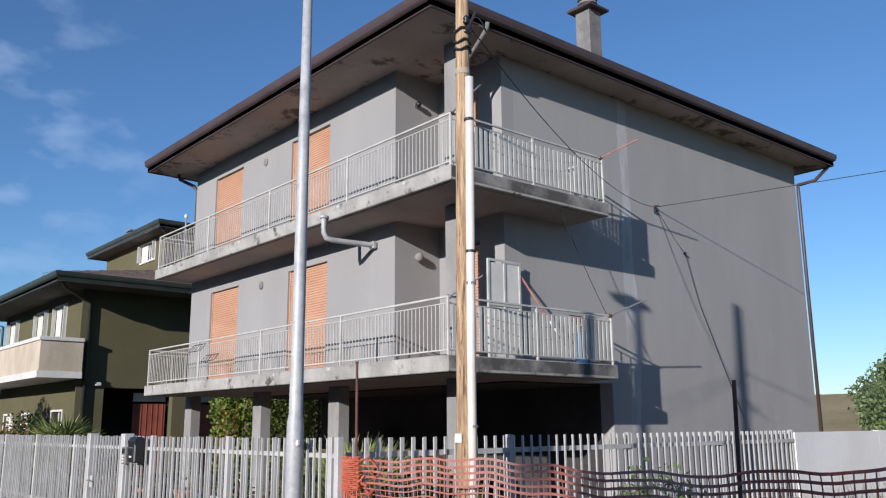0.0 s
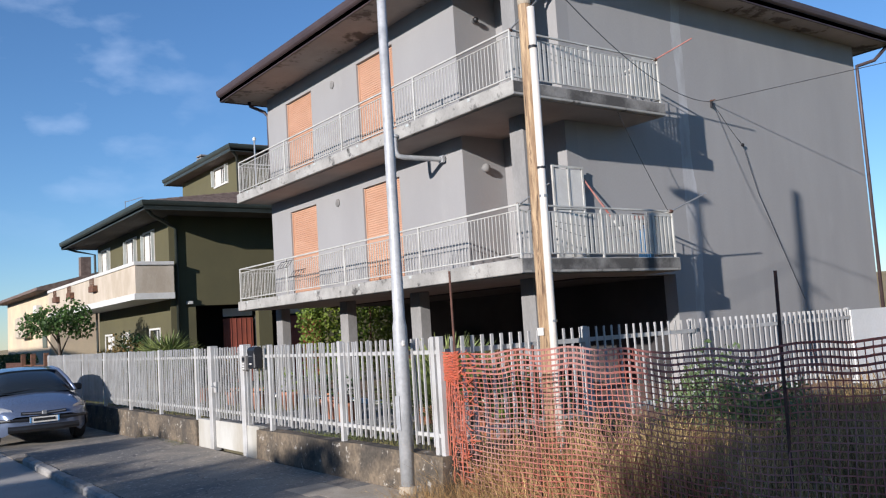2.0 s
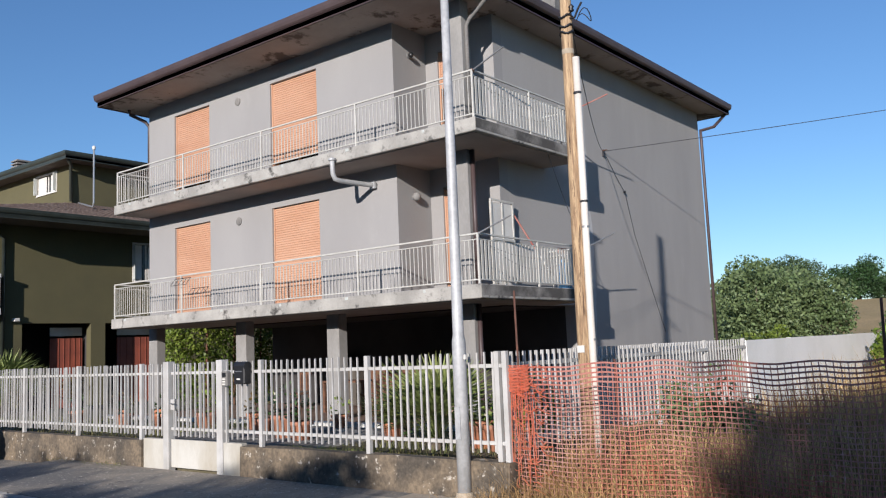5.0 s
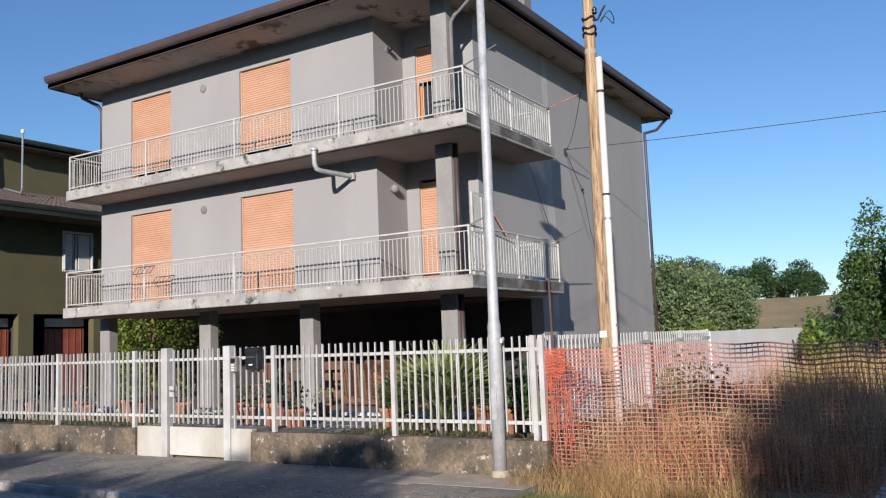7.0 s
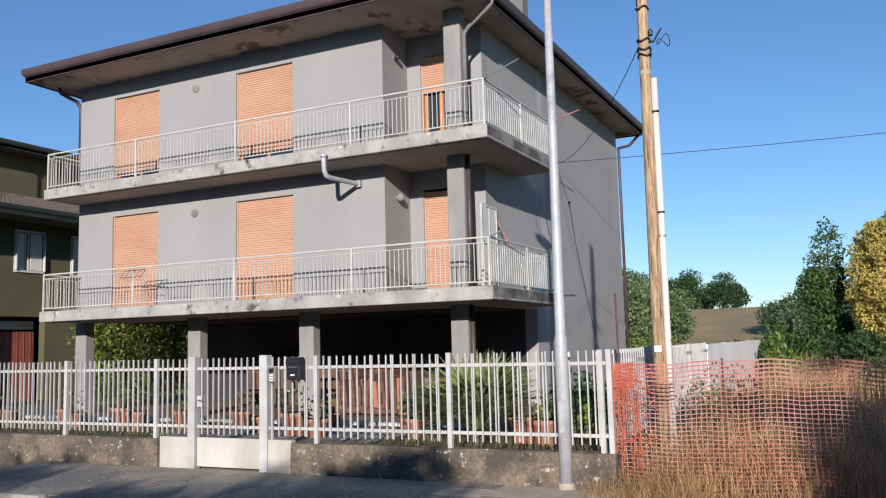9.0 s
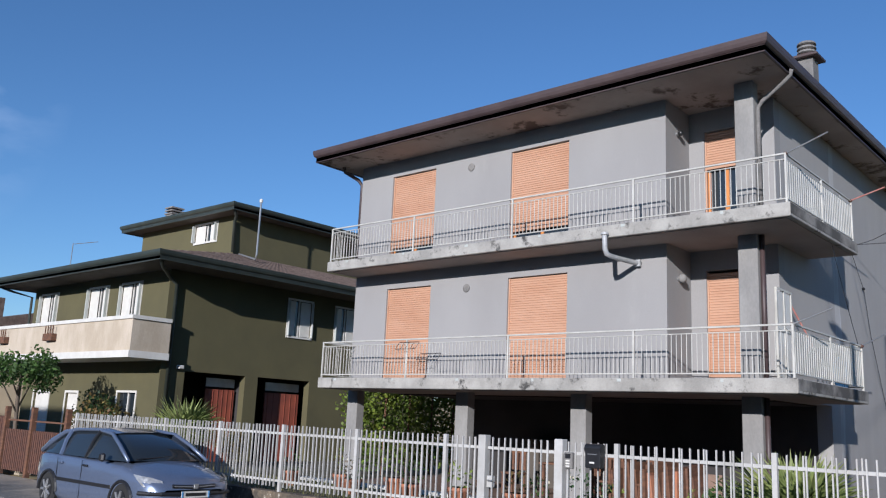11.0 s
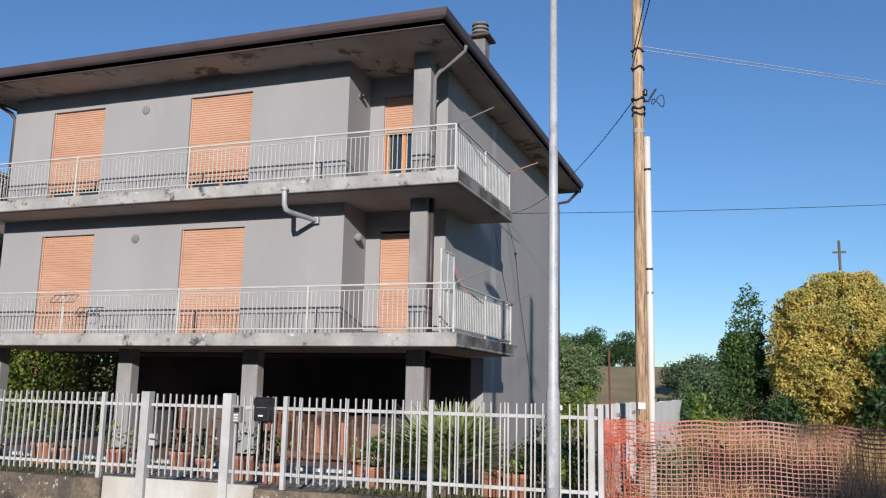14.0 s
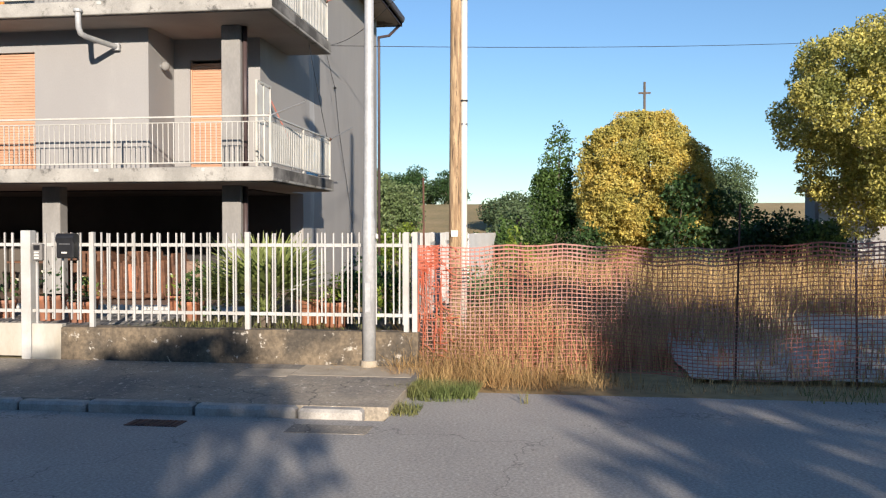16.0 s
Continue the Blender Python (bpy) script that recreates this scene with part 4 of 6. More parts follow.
part("sheet", boxes((9.97, 9.985, F1 + 0.1, 10.30, 9.995, F1 + 1.68)), WINWHITE, cage, "pale sheet panel")
part("sheet", boxes((10.34, 9.985, F1 + 0.1, 10.66, 9.995, F1 + 1.68)), WINWHITE, cage, "pale sheet panel")
pl = thing("red_pole", (11.5, 9.4, F1), "red and white pole leaning against the balcony wall", "pole")
part("shaft", tubed([(10.72, 10.02, F1 + 1.55), (11.15, 9.75, F1 + 0.75)], 0.018, 8), REDPAINT, pl)
part("lower_shaft", tubed([(11.15, 9.75, F1 + 0.75), (11.55, 9.50, F1 + 0.02)], 0.018, 8), WINWHITE, pl)
jug = thing("blue_canister", (11.62, 9.42, F1), "blue plastic canister on the lower balcony", "canister")
part("canister_body", lathe([(0.10, 0), (0.14, 0.03), (0.145, 0.3), (0.13, 0.5), (0.06, 0.56), (0.05, 0.62)], (11.62, 9.45, F1), 14), BLUE, jug, smooth=True)
part("cap", lathe([(0.055, 0.0), (0.055, 0.04)], (11.62, 9.45, F1 + 0.62), 12), BLACK, jug)
bag = thing("red_cloth", (11.2, 9.3, F1 + 0.55), "red and white cloth hung over the balcony rail", "cloth")
part("fold", boxes((11.10, 9.255, F1 + 0.68, 11.42, 9.275, F1 + 0.80), bevel=0.008), REDPAINT, bag)
for y0 in (17.2, 16.55):
    rk = thing("flower_rack", (8.33, y0, F1 + 0.5), "small dark wire rack hooked on the balcony rail", "rack", "wire racks")
    for z, d in ((0.78, 0.0), (0.62, 0.12)) if y0 > 17 else ((0.52, 0.0), (0.38, 0.12)):
        part("rack_wire", tubed([(8.34 - d, y0, F1 + z), (8.34 - d, y0 + 0.6, F1 + z)], 0.007, 6), CABLE, rk)
    for k in range(5):
        zz = F1 + (0.78 if y0 > 17 else 0.52)
        part("rack_bar", tubed([(8.34, y0 + 0.15 * k, zz), (8.22, y0 + 0.15 * k, zz - 0.15)], 0.005, 5), CABLE, rk)


# ---- orange safety net and its rods ----
def rusty_rod(x, y, z, lean=(0, 0)):
    r = thing("iron_rod", (x, y, 0), "thin rusty iron rod driven into the ground", "rod", "iron rods")
    part("shaft", tubed([(x, y, -0.1), (x + lean[0], y + lean[1], z)], 0.012, 7), RUST, r)


for y, z, ln in ((5.98, 2.32, (0, 0.02)), (4.86, 1.56, (0.02, 0)), (2.45, 2.0, (0.0, -0.04)), (1.15, 1.62, (0.03, 0.02)), (-1.2, 1.7, (0, 0)), (-3.6, 1.7, (0, 0.03))):
    rusty_rod(4.60, y, z, ln)


def net_mesh():
    """A plastic mesh of upright and lying strands, sagging a little between its rods."""
    ys = np.arange(6.06, -5.0, -0.056)
    n = 32
    zs = np.linspace(0.0, 1.0, n + 1)

    def at(y, u):
        top = 1.53 + 0.05 * math.sin(y * 1.3 + 0.5) * math.sin(y * 0.7) + 0.012 * math.sin(y * 9)
        base = 0.05 + 0.03 * math.sin(y * 2.1)
        w = 0.035 * math.sin(y * 2.3 + 3 * u) * (0.4 + u) + 0.05 * noise.noise((y * 0.9, u * 2.2, 1.0)) + 0.012 * noise.noise((y * 6, u * 9, 3.0))
        uu = u + 0.006 * noise.noise((y * 5, u * 14, 7.0)) - 0.06 * max(0.0, noise.noise((y * 0.5, u * 1.5, 9.0))) * u * (1 - u) * 4
        return np.array([4.56 + w, y + 0.01 * noise.noise((y * 3, u * 6, 5.0)), base + (top - base) * uu])

    g = np.array([[at(y, u) for u in zs] for y in ys])
    v, f = [], []
    m = len(ys)
    for j in range(n + 1):                       # lying strands
        hw = 0.0048 if j < n - 4 else 0.0085
        a = g[:, j].copy(); b = g[:, j].copy()
        a[:, 2] -= hw; b[:, 2] += hw
        i0 = len(v)
        v.extend(a); v.extend(b)
        f.extend((i0 + i, i0 + i + 1, i0 + m + i + 1, i0 + m + i) for i in range(m - 1))
    for i in range(m):                           # upright strands
        a = g[i].copy(); b = g[i].copy()
        a[:, 1] -= 0.004; b[:, 1] += 0.004
        a[:, 0] -= 0.002; b[:, 0] -= 0.002
        i0 = len(v)
        v.extend(a); v.extend(b)
        f.extend((i0 + j, i0 + j + 1, i0 + n + 1 + j + 1, i0 + n + 1 + j) for j in range(n))
    return np.array(v), np.array(f)


net = thing("safety_net", (4.56, 1.0, 0), "faded orange-red plastic safety net strung along the plot", "net")
from_arrays("mesh", *net_mesh(), NETRED, net)
# the gathered end, folded double by the fence
rng = np.random.default_rng(3)
bm = bmesh.new()
for k in range(95):
    y = 6.08 - 0.42 * rng.random() ** 1.4
    z = 0.15 + 1.40 * rng.random() ** 0.6
    e = rng.uniform(0.05, 0.16)
    tube(bm, [(4.50 + 0.03 * rng.random(), y, z), (4.48 + 0.05 * rng.random(), y - e * 0.5, z + rng.uniform(-0.06, 0.02)), (4.52, y - e, z + rng.uniform(-0.09, 0.05))], rng.uniform(0.003, 0.007), 5)
part("gathered_fold", bm, NETORANGE, net, "bright orange gathered fold")
bm = bmesh.new()
for k in range(16):
    y = 6.07 - 0.30 * rng.random()
    z0, z1 = rng.uniform(0.1, 0.8), rng.uniform(1.0, 1.52)
    tube(bm, [(4.50 + 0.03 * rng.random(), y + rng.uniform(-0.03, 0.03), z0), (4.49 + 0.02 * rng.random(), y + rng.uniform(-0.03, 0.03), (z0 + z1) / 2), (4.51, y, z1)], rng.uniform(0.003, 0.006), 5)
part("gathered_edge", bm, NETORANGE, net, "bright orange gathered edge")

bm = bmesh.new()
for k in range(26):                           # a doubled patch near the top of the end
    z = 1.26 + 0.0105 * k
    tube(bm, [(4.492, 6.05 + 0.01 * math.sin(k), z), (4.50, 5.93, z - 0.01 + 0.006 * math.sin(2.1 * k)), (4.494, 5.80 + 0.012 * math.sin(1.7 * k), z + 0.004)], 0.0052, 4)
part("folded_patch", bm, NETORANGE, net, "bright orange doubled patch")["kind"] = "stuff"

# ---- grass and weeds ----
def scatter(rng, x0, x1, y0, y1, n):
    return np.column_stack([rng.uniform(x0, x1, n), rng.uniform(y0, y1, n)])


def grass(name, label, material, seed, spans, z0=-0.05, width=0.012, lean=0.4):
    rng = np.random.default_rng(seed)
    vs, fs, k = [], [], 0
    for x0, x1, y0, y1, n, h in spans:
        xy = scatter(rng, x0, x1, y0, y1, n)
        keep = np.array([2500 < n < 5000 or noise.noise((p[0] * 0.7, p[1] * 0.7, seed)) > -0.35 for p in xy])
        xy = xy[keep]
        lump = np.array([0.8 + 0.5 * noise.noise((p[0] * 0.5, p[1] * 0.5, seed + 4)) for p in xy])
        v, f = blades(rng, xy, z0, h * lump, width, lean)
        vs.append(v); fs.append(f + k); k += len(v)
    ob = from_arrays(name, np.concatenate(vs), np.concatenate(fs), material)
    return tagged(ob, label, "grass", "", "stuff")


grass("dry_grass", "tall straw-coloured dry grass over the empty plot", DRYGRASS, 5, [
    (4.62, 8.0, 3.0, 5.9, 5600, 0.85), (4.62, 8.6, -8.0, 2.6, 2600, 0.34), (8.0, 14.0, 0.6, 6.0, 5400, 1.05), (12.2, 15.5, -10.0, 0.6, 4200, 0.8), (14.0, 24.0, -14.0, 6.2, 12000, 1.25), (24.0, 40.0, -25.0, 7.0, 9000, 1.2)], width=0.016)
grass("verge_grass", "dry yellow grass growing through the foot of the net", DRYGRASS, 6, [(3.95, 4.62, 3.6, 6.2, 700, 0.22), (4.35, 4.8, 3.6, 6.2, 700, 0.6), (3.75, 4.6, -5.0, 4.2, 2200, 0.2), (4.0, 4.40, 5.9, 7.0, 900, 0.16), (3.85, 4.5, 5.0, 6.3, 1000, 0.36), (3.7, 4.3, 4.4, 5.4, 500, 0.25)], z0=0.0, width=0.006, lean=1.1)
grass("green_weeds", "low green weeds at the edge of the pavement", GREENGRASS, 7, [(3.0, 3.9, 4.7, 5.9, 1700, 0.14), (2.3, 2.75, 5.7, 6.3, 700, 0.07), (3.15, 3.8, 5.25, 6.1, 2600, 0.11), (3.75, 4.3, 5.7, 6.2, 300, 0.12), (3.4, 3.9, -4.5, 2.0, 900, 0.12), (4.25, 4.39, 7.5, 10.3, 350, 0.14), (4.2, 4.38, 13.2, 15.5, 500, 0.18)], z0=0.0, width=0.008, lean=1.1)
grass("garden_grass", "green grass in the garden behind the wall", GREENGRASS, 8, [(4.7, 8.2, 6.5, 9.9, 1400, 0.16), (4.7, 8.2, 14.0, 24.5, 3800, 0.16), (4.62, 5.0, 7.4, 10.3, 1200, 0.2)], z0=0.33, width=0.010, lean=0.7)


# ---- trees and shrubs ----
def tree(name, at, label, material, clumps, leaf, per_m2, seed, trunk=0.12, crown_base=1.2, category="tree", limbs=6, aspect=0.55, inner=0.55, group=""):
    """A tapered trunk with limbs and a crown of separate leaves in uneven clumps. clumps are relative to at."""
    rng = np.random.default_rng(seed)
    t = thing(name, at, label, category, group)
    A = Vector(at)
    if trunk:
        cx, cy, cz = np.mean([c[:3] for c in clumps], axis=0)
        bm = bmesh.new()
        top = Vector((cx, cy, cz))
        tube(bm, [A + Vector((0, 0, -0.1)), A + Vector((0.05, 0.03, crown_base * 0.5)), A + Vector((cx * 0.4, cy * 0.4, crown_base)), A + top], [trunk * 1.25, trunk, trunk * 0.85, trunk * 0.3], 10)
        part("trunk", bm, BARK, t, smooth=True)
        bm = bmesh.new()
        for i in range(min(limbs, len(clumps))):
            c = Vector(clumps[i][:3])
            s = A + Vector((cx * 0.4, cy * 0.4, crown_base * (0.8 + 0.25 * (i % 3))))
            tube(bm, [s, s.lerp(A + c, 0.5) + Vector((0, 0, 0.12)), A + c], [trunk * 0.45, trunk * 0.3, trunk * 0.1], 7)
        part("branching", bm, BARK, t, smooth=True)
    p, o = cloud(rng, clumps, per_m2, inner)
    p += np.array(at)
    v, f = leaves(p, leaf, rng, aspect, 0.15, o * 0.5)
    from_arrays("crown", v, f, material, t)
    return t


def lumps(rng, n, centre, spread, size, squash=0.85):
    """Clumps strewn over an ellipsoid."""
    rows = []
    for _ in range(n):
        d = rng.normal(size=3)
        d /= np.linalg.norm(d)
        r = rng.uniform(0.45, 1.0)
        s = size * rng.uniform(0.7, 1.3)
        rows.append((centre[0] + d[0] * spread[0] * r, centre[1] + d[1] * spread[1] * r, centre[2] + d[2] * spread[2] * r, s, s, s * squash))
    return rows


def florets(rng, n, centre, size, r, rough=0.16):
    """Small clumps spread evenly over an uneven dome."""
    rows = []
    for i in range(n):
        z = 1 - 2 * (i + 0.5) / n
        a = 2.39996 * i + rng.normal(0, 0.15)
        q = math.sqrt(1 - z * z)
        d = np.array([q * math.cos(a), q * math.sin(a), z])
        k = 1 + rough * noise.noise(d * 2.1 + np.array(centre)) + rng.normal(0, 0.03)
        s = r * rng.uniform(0.75, 1.3)
        rows.append((*(np.array(centre) + d * np.array(size) * k), s, s, s * 0.85))
    rng.shuffle(rows)
    return [tuple(row) for row in rows]


rg = np.random.default_rng(11)
tree("golden_tree", (24.3, 1.5, -0.05), "round golden-yellow tree in full leaf", YELLOWLEAF, florets(rg, 240, (0, 0, 3.15), (2.0, 2.1, 2.4), 0.33) + [(0, 0, 3.15, 1.9, 2.0, 2.3), (0, 0, 3.1, 1.5, 1.6, 1.9)], 0.08, 430, 21, 0.16, 1.0, inner=0.75)
tree("slender_tree", (25.5, 4.5, -0.05), "slender green tree with an upright crown", LEAF, [(0, 0, 1.4, 1.1, 1.15, 1.2), (0, 0.1, 2.6, 0.9, 0.95, 1.0), (0.1, 0, 3.7, 0.75, 0.75, 0.9), (0, -0.1, 4.6, 0.55, 0.6, 0.7), (0, -0.15, 5.2, 0.3, 0.35, 0.5)] + lumps(rg, 26, (0, 0, 3.0), (0.75, 0.8, 2.1), 0.36), 0.11, 130, 22, 0.1, 0.8)
tree("golden_tree", (17.8, -4.15, -0.05), "large golden-green tree with a spreading crown", GOLDGREEN, florets(rg, 230, (0, -0.2, 4.7), (2.4, 2.6, 2.4), 0.42, 0.38) + [(0, -0.2, 4.7, 1.9, 2.1, 1.9)], 0.085, 240, 23, 0.2, 2.6)
tree("dark_tree", (19.0, -7.2, -0.05), "dark green tree behind the golden one", DARKLEAF, lumps(rg, 34, (0, 0, 4.6), (1.8, 2.2, 3.2), 0.95), 0.15, 60, 24, 0.2, 2.0)
# seed 40, the tallest dark one, stands in for shade on the golden tree
for x, y, r, h, m, s in ((25.0, 6.9, 1.2, 1.7, DARKLEAF, 31), (26.0, 6.0, 1.1, 2.2, LEAF, 32), (24.5, 0.0, 1.4, 2.9, DARKLEAF, 33), (23.2, 3.4, 0.9, 2.0, DARKLEAF, 34), (22.2, 0.75, 1.25, 3.9, DARKLEAF, 40), (23.2, -0.6, 1.0, 3.3, DARKLEAF, 42), (25.5, -1.6, 1.1, 1.9, DARKLEAF, 35), (27.5, -2.4, 1.3, 3.0, LEAF, 36), (24.8, -3.4, 1.2, 2.7, DARKLEAF, 37), (24.5, -4.6, 1.0, 2.3, DARKLEAF, 38), (24.6, -2.5, 1.2, 2.7, DARKLEAF, 43), (23.8, -3.9, 1.1, 2.5, LEAF, 44), (21.5, 5.7, 0.5, 1.9, BRIGHTLEAF, 39)):
    tree("shrub", (x, y, -0.05), "dense green shrub at the back of the plot", m, lumps(np.random.default_rng(s), 12, (0, 0, h * 0.52), (r * 0.75, r * 0.75, h * 0.38), 0.5 * r), 0.15, 55, s, 0.06, 0.4, "shrub", 4, group="shrubs")
tree("green_shrub", (8.4, 5.3, -0.05), "grey-green wild bush in the dry grass", GREYLEAF, lumps(np.random.default_rng(41), 12, (0, 0, 0.75), (0.9, 0.6, 0.45), 0.4), 0.07, 110, 41, 0.03, 0.2, "shrub", 4)
# far woods
ft = []
for k, (x, y, h, w, m) in enumerate(((52, 19, 6.6, 4.2, GREYLEAF), (58, 19.8, 6.0, 3.6, GREYLEAF), (54, 18.2, 6.4, 3.0, GREYLEAF), (60, 23, 5.6, 4.0, GREYLEAF), (68, 24, 5.6, 4.2, HAZYLEAF), (75, 24, 5.0, 3.6, HAZYLEAF), (99, 23.2, 5.6, 3.6, DARKLEAF), (103, 18.6, 4.5, 3.0, DARKLEAF), (106, 21.4, 3.6, 2.6, HAZYLEAF), (70, 8.2, 3.2, 3.6, HAZYLEAF), (28, 10.9, 2.5, 1.05, BRIGHTLEAF), (60, 6.5, 3.6, 3.4, HAZYLEAF), (74, 4.0, 3.6, 3.6, HAZYLEAF), (95, 30, 6.0, 4.5, HAZYLEAF), (57, 16.4, 5.2, 2.6, GREYLEAF), (80, -4, 5.0, 4.4, HAZYLEAF), (84, -12, 5.0, 4.4, HAZYLEAF))):
    z = rise(x)
    r5 = np.random.default_rng(60 + k)
    tree("far_tree", (x, y, z - 0.2), "broad green tree in the woods beyond the field", m, lumps(r5, 26, (0, 0, h * 0.48), (w * 0.75, w * 0.75, h * 0.42), w * 0.36), 0.24 if x > 40 else 0.12, 24 if x > 40 else 90, 60 + k, 0.25, 1.2, group="far trees")
# street trees on the other side of the road, whose shade falls on the pavement
for k, (x, y, zc, sz, w, n, dens) in enumerate(((-14, 2.75, 4.4, 1.15, 1.95, 62, 62), (-14.5, -5.3, 6.4, 2.3, 2.9, 130, 80), (-14.2, -2.45, 3.9, 1.0, 1.7, 42, 52), (-15.5, -10.8, 5.8, 3.0, 3.1, 120, 68), (-14, -16.0, 5.6, 2.8, 3.0, 60, 45), (-14, 5.6, 3.8, 1.1, 1.5, 44, 45), (-14.5, 8.4, 4.2, 1.3, 1.4, 44, 42), (-14, 11.4, 3.6, 1.2, 1.4, 26, 36), (-14.3, 15.0, 3.4, 1.2, 1.5, 26, 34), (-14, 18.8, 3.5, 1.3, 1.7, 26, 34))):
    r5 = np.random.default_rng(90 + k)
    tree("street_tree", (x, y, 0.0), "leafy green street tree across the road", LEAF, lumps(r5, n, (0, 0, zc), (w * 0.85, w * 0.85, sz), 0.42), 0.17, dens, 90 + k, 0.13, 1.6, group="street trees")


# ---- the olive house next door ----
gh = thing("olive_house", (9.62, 29.8, 0), "olive-green rendered house with dark eaves, white shutters and two garages", "house")
GX, GY = 9.62, 29.8
part("front_wall", holed_wall(GX, GX + 0.3, GY, 40.0, -0.05, 6.45, [(31.6, 32.9, 4.85, 6.12), (33.9, 35.3, 4.85, 6.12), (37.9, 39.3, 4.85, 6.12), (31.2, 32.4, 1.2, 2.35), (35.3, 36.2, 0.1, 2.3), (37.6, 38.9, 0.1, 2.3)]), OLIVE, gh)
part("side_wall", holed_wall(GY, GY + 0.3, GX + 0.3, 23.0, -0.05, 6.45, [(10.5, 12.95, -0.05, 3.13), (13.5, 15.9, -0.05, 3.13), (14.65, 15.75, 4.75, 6.1), (17.0, 18.1, 4.75, 6.1)], "x"), OLIVE, gh)
part("pilaster", boxes((GX - 0.06, GY - 0.06, -0.05, GX + 0.26, GY - 0.003, 6.45)), OLIVE, gh)
part("far_wall", boxes((GX + 0.3, 39.7, -0.05, 23.0, 40.0, 6.45)), OLIVE, gh)
part("back_wall", boxes((22.7, GY + 0.3, -0.05, 23.0, 39.7, 6.45)), OLIVE, gh)
# black-coloured lining in place of the shade inside the garages
part("garage_lining", boxes((10.0, 32.6, -0.05, 16.6, 32.8, 3.4)), SHADE_DARK, gh)
part("garage_lining", boxes((10.0, GY + 0.3, 3.2, 16.6, 32.6, 3.4)), SHADE_DARK, gh)
part("garage_lining", boxes((13.05, GY + 0.3, -0.05, 13.4, 32.6, 3.2)), SHADE_DARK, gh)
part("soffit", boxes((8.26, 28.26, 6.45, 23.9, 41.0, 6.54)), DARKSOFFIT, gh)
eaves(gh, 8.26, 23.9, 28.26, 41.0, 6.42, 6.74, DARKGREEN)


def tiled(parent, a, b, c, d, pitch=0.21):
    """A roof slope of rounded tile rows from the eave a-b up to d-c."""
    a, b, c, d = (Vector(p) for p in (a, b, c, d))
    nrm = (b - a).cross(d - a).normalized()
    if nrm.z < 0:
        nrm = -nrm
    n = max(3, int((b - a).length / pitch)) * 4
    m = max(2, int(((a + b) / 2 - (c + d) / 2).length / 0.36))
    v, f = [], []
    for j in range(m):
        for s in (0, 1):
            t = (j + s) / m
            lift = 0.022 * (1 - s)
            for i in range(n + 1):
                u = i / n
                p = a.lerp(b, u).lerp(d.lerp(c, u), t)
                v.append(p + nrm * (lift + 0.022 * abs(math.sin(math.pi * i / 4))))
        o = j * 2 * (n + 1)
        f.extend((o + i, o + i + 1, o + n + 1 + i + 1, o + n + 1 + i) for i in range(n))
        if j:
            f.extend((o - (n + 1) + i, o - (n + 1) + i + 1, o + i + 1, o + i) for i in range(n))
    ob = from_arrays("roof_slope", v, f, ROOFTILE, parent)
    ob["kind"] = "stuff"


E0, E1, I0, I1 = (8.2, 28.2), (23.9, 41.0), (13.1, 31.5), (20.5, 38.3)
tiled(gh, (*E0, 6.69), (E1[0], E0[1], 6.69), (I1[0], I0[1], 7.75), (*I0, 7.75))
tiled(gh, (E0[0], E1[1], 6.69), (*E0, 6.69), (*I0, 7.75), (I0[0], I1[1], 7.75))
tiled(gh, (E1[0], E0[1], 6.69), (*E1, 6.69), (*I1, 7.75), (I1[0], I0[1], 7.75))
tiled(gh, (*E1, 6.69), (E0[0], E1[1], 6.69), (I0[0], I1[1], 7.75), (*I1, 7.75))
part("upper_front_wall", holed_wall(13.1, 13.35, 31.5, 38.3, 7.3, 9.32, [(32.7, 34.2, 8.42, 9.12)]), OLIVE, gh)
part("upper_side_wall", boxes((13.35, 31.5, 7.3, 20.5, 31.75, 9.32)), OLIVE, gh)
part("upper_far_wall", boxes((13.35, 38.05, 7.3, 20.5, 38.3, 9.32)), OLIVE, gh)
part("upper_back_wall", boxes((20.25, 31.75, 7.3, 20.5, 38.05, 9.32)), OLIVE, gh)
part("upper_soffit", boxes((12.45, 30.75, 9.30, 21.2, 39.0, 9.38)), DARKSOFFIT, gh)
eaves(gh, 12.45, 21.2, 30.75, 39.0, 9.27, 9.56, DARKGREEN)
tiled(gh, (12.45, 30.75, 9.54), (21.2, 30.75, 9.54), (17.5, 34.9, 10.6), (16.4, 34.9, 10.6))
tiled(gh, (12.45, 39.0, 9.54), (12.45, 30.75, 9.54), (16.4, 34.9, 10.6), (16.4, 34.91, 10.6))
tiled(gh, (21.2, 39.0, 9.54), (12.45, 39.0, 9.54), (16.4, 34.9, 10.6), (17.5, 34.9, 10.6))
gc = part("chimney", boxes((13.6, 37.0, 9.5, 14.1, 37.5, 10.15)), CHIMNEY, gh)
for i in range(3):
    part("chimney_cowl", boxes((13.55, 36.95, 10.15 + i * 0.13, 14.15, 37.55, 10.21 + i * 0.13)), CHIMNEY, gc)
part("vent_pipe", tubed([(13.25, 31.3, 7.75), (13.25, 30.25, 7.45), (13.25, 30.2, 7.6), (13.25, 30.2, 9.62)], 0.035, 8), STEEL, gh)
part("vent_cap", lathe([(0.06, 0), (0.07, 0.1), (0.03, 0.14)], (13.25, 30.2, 9.62), 10), WINWHITE, gh)


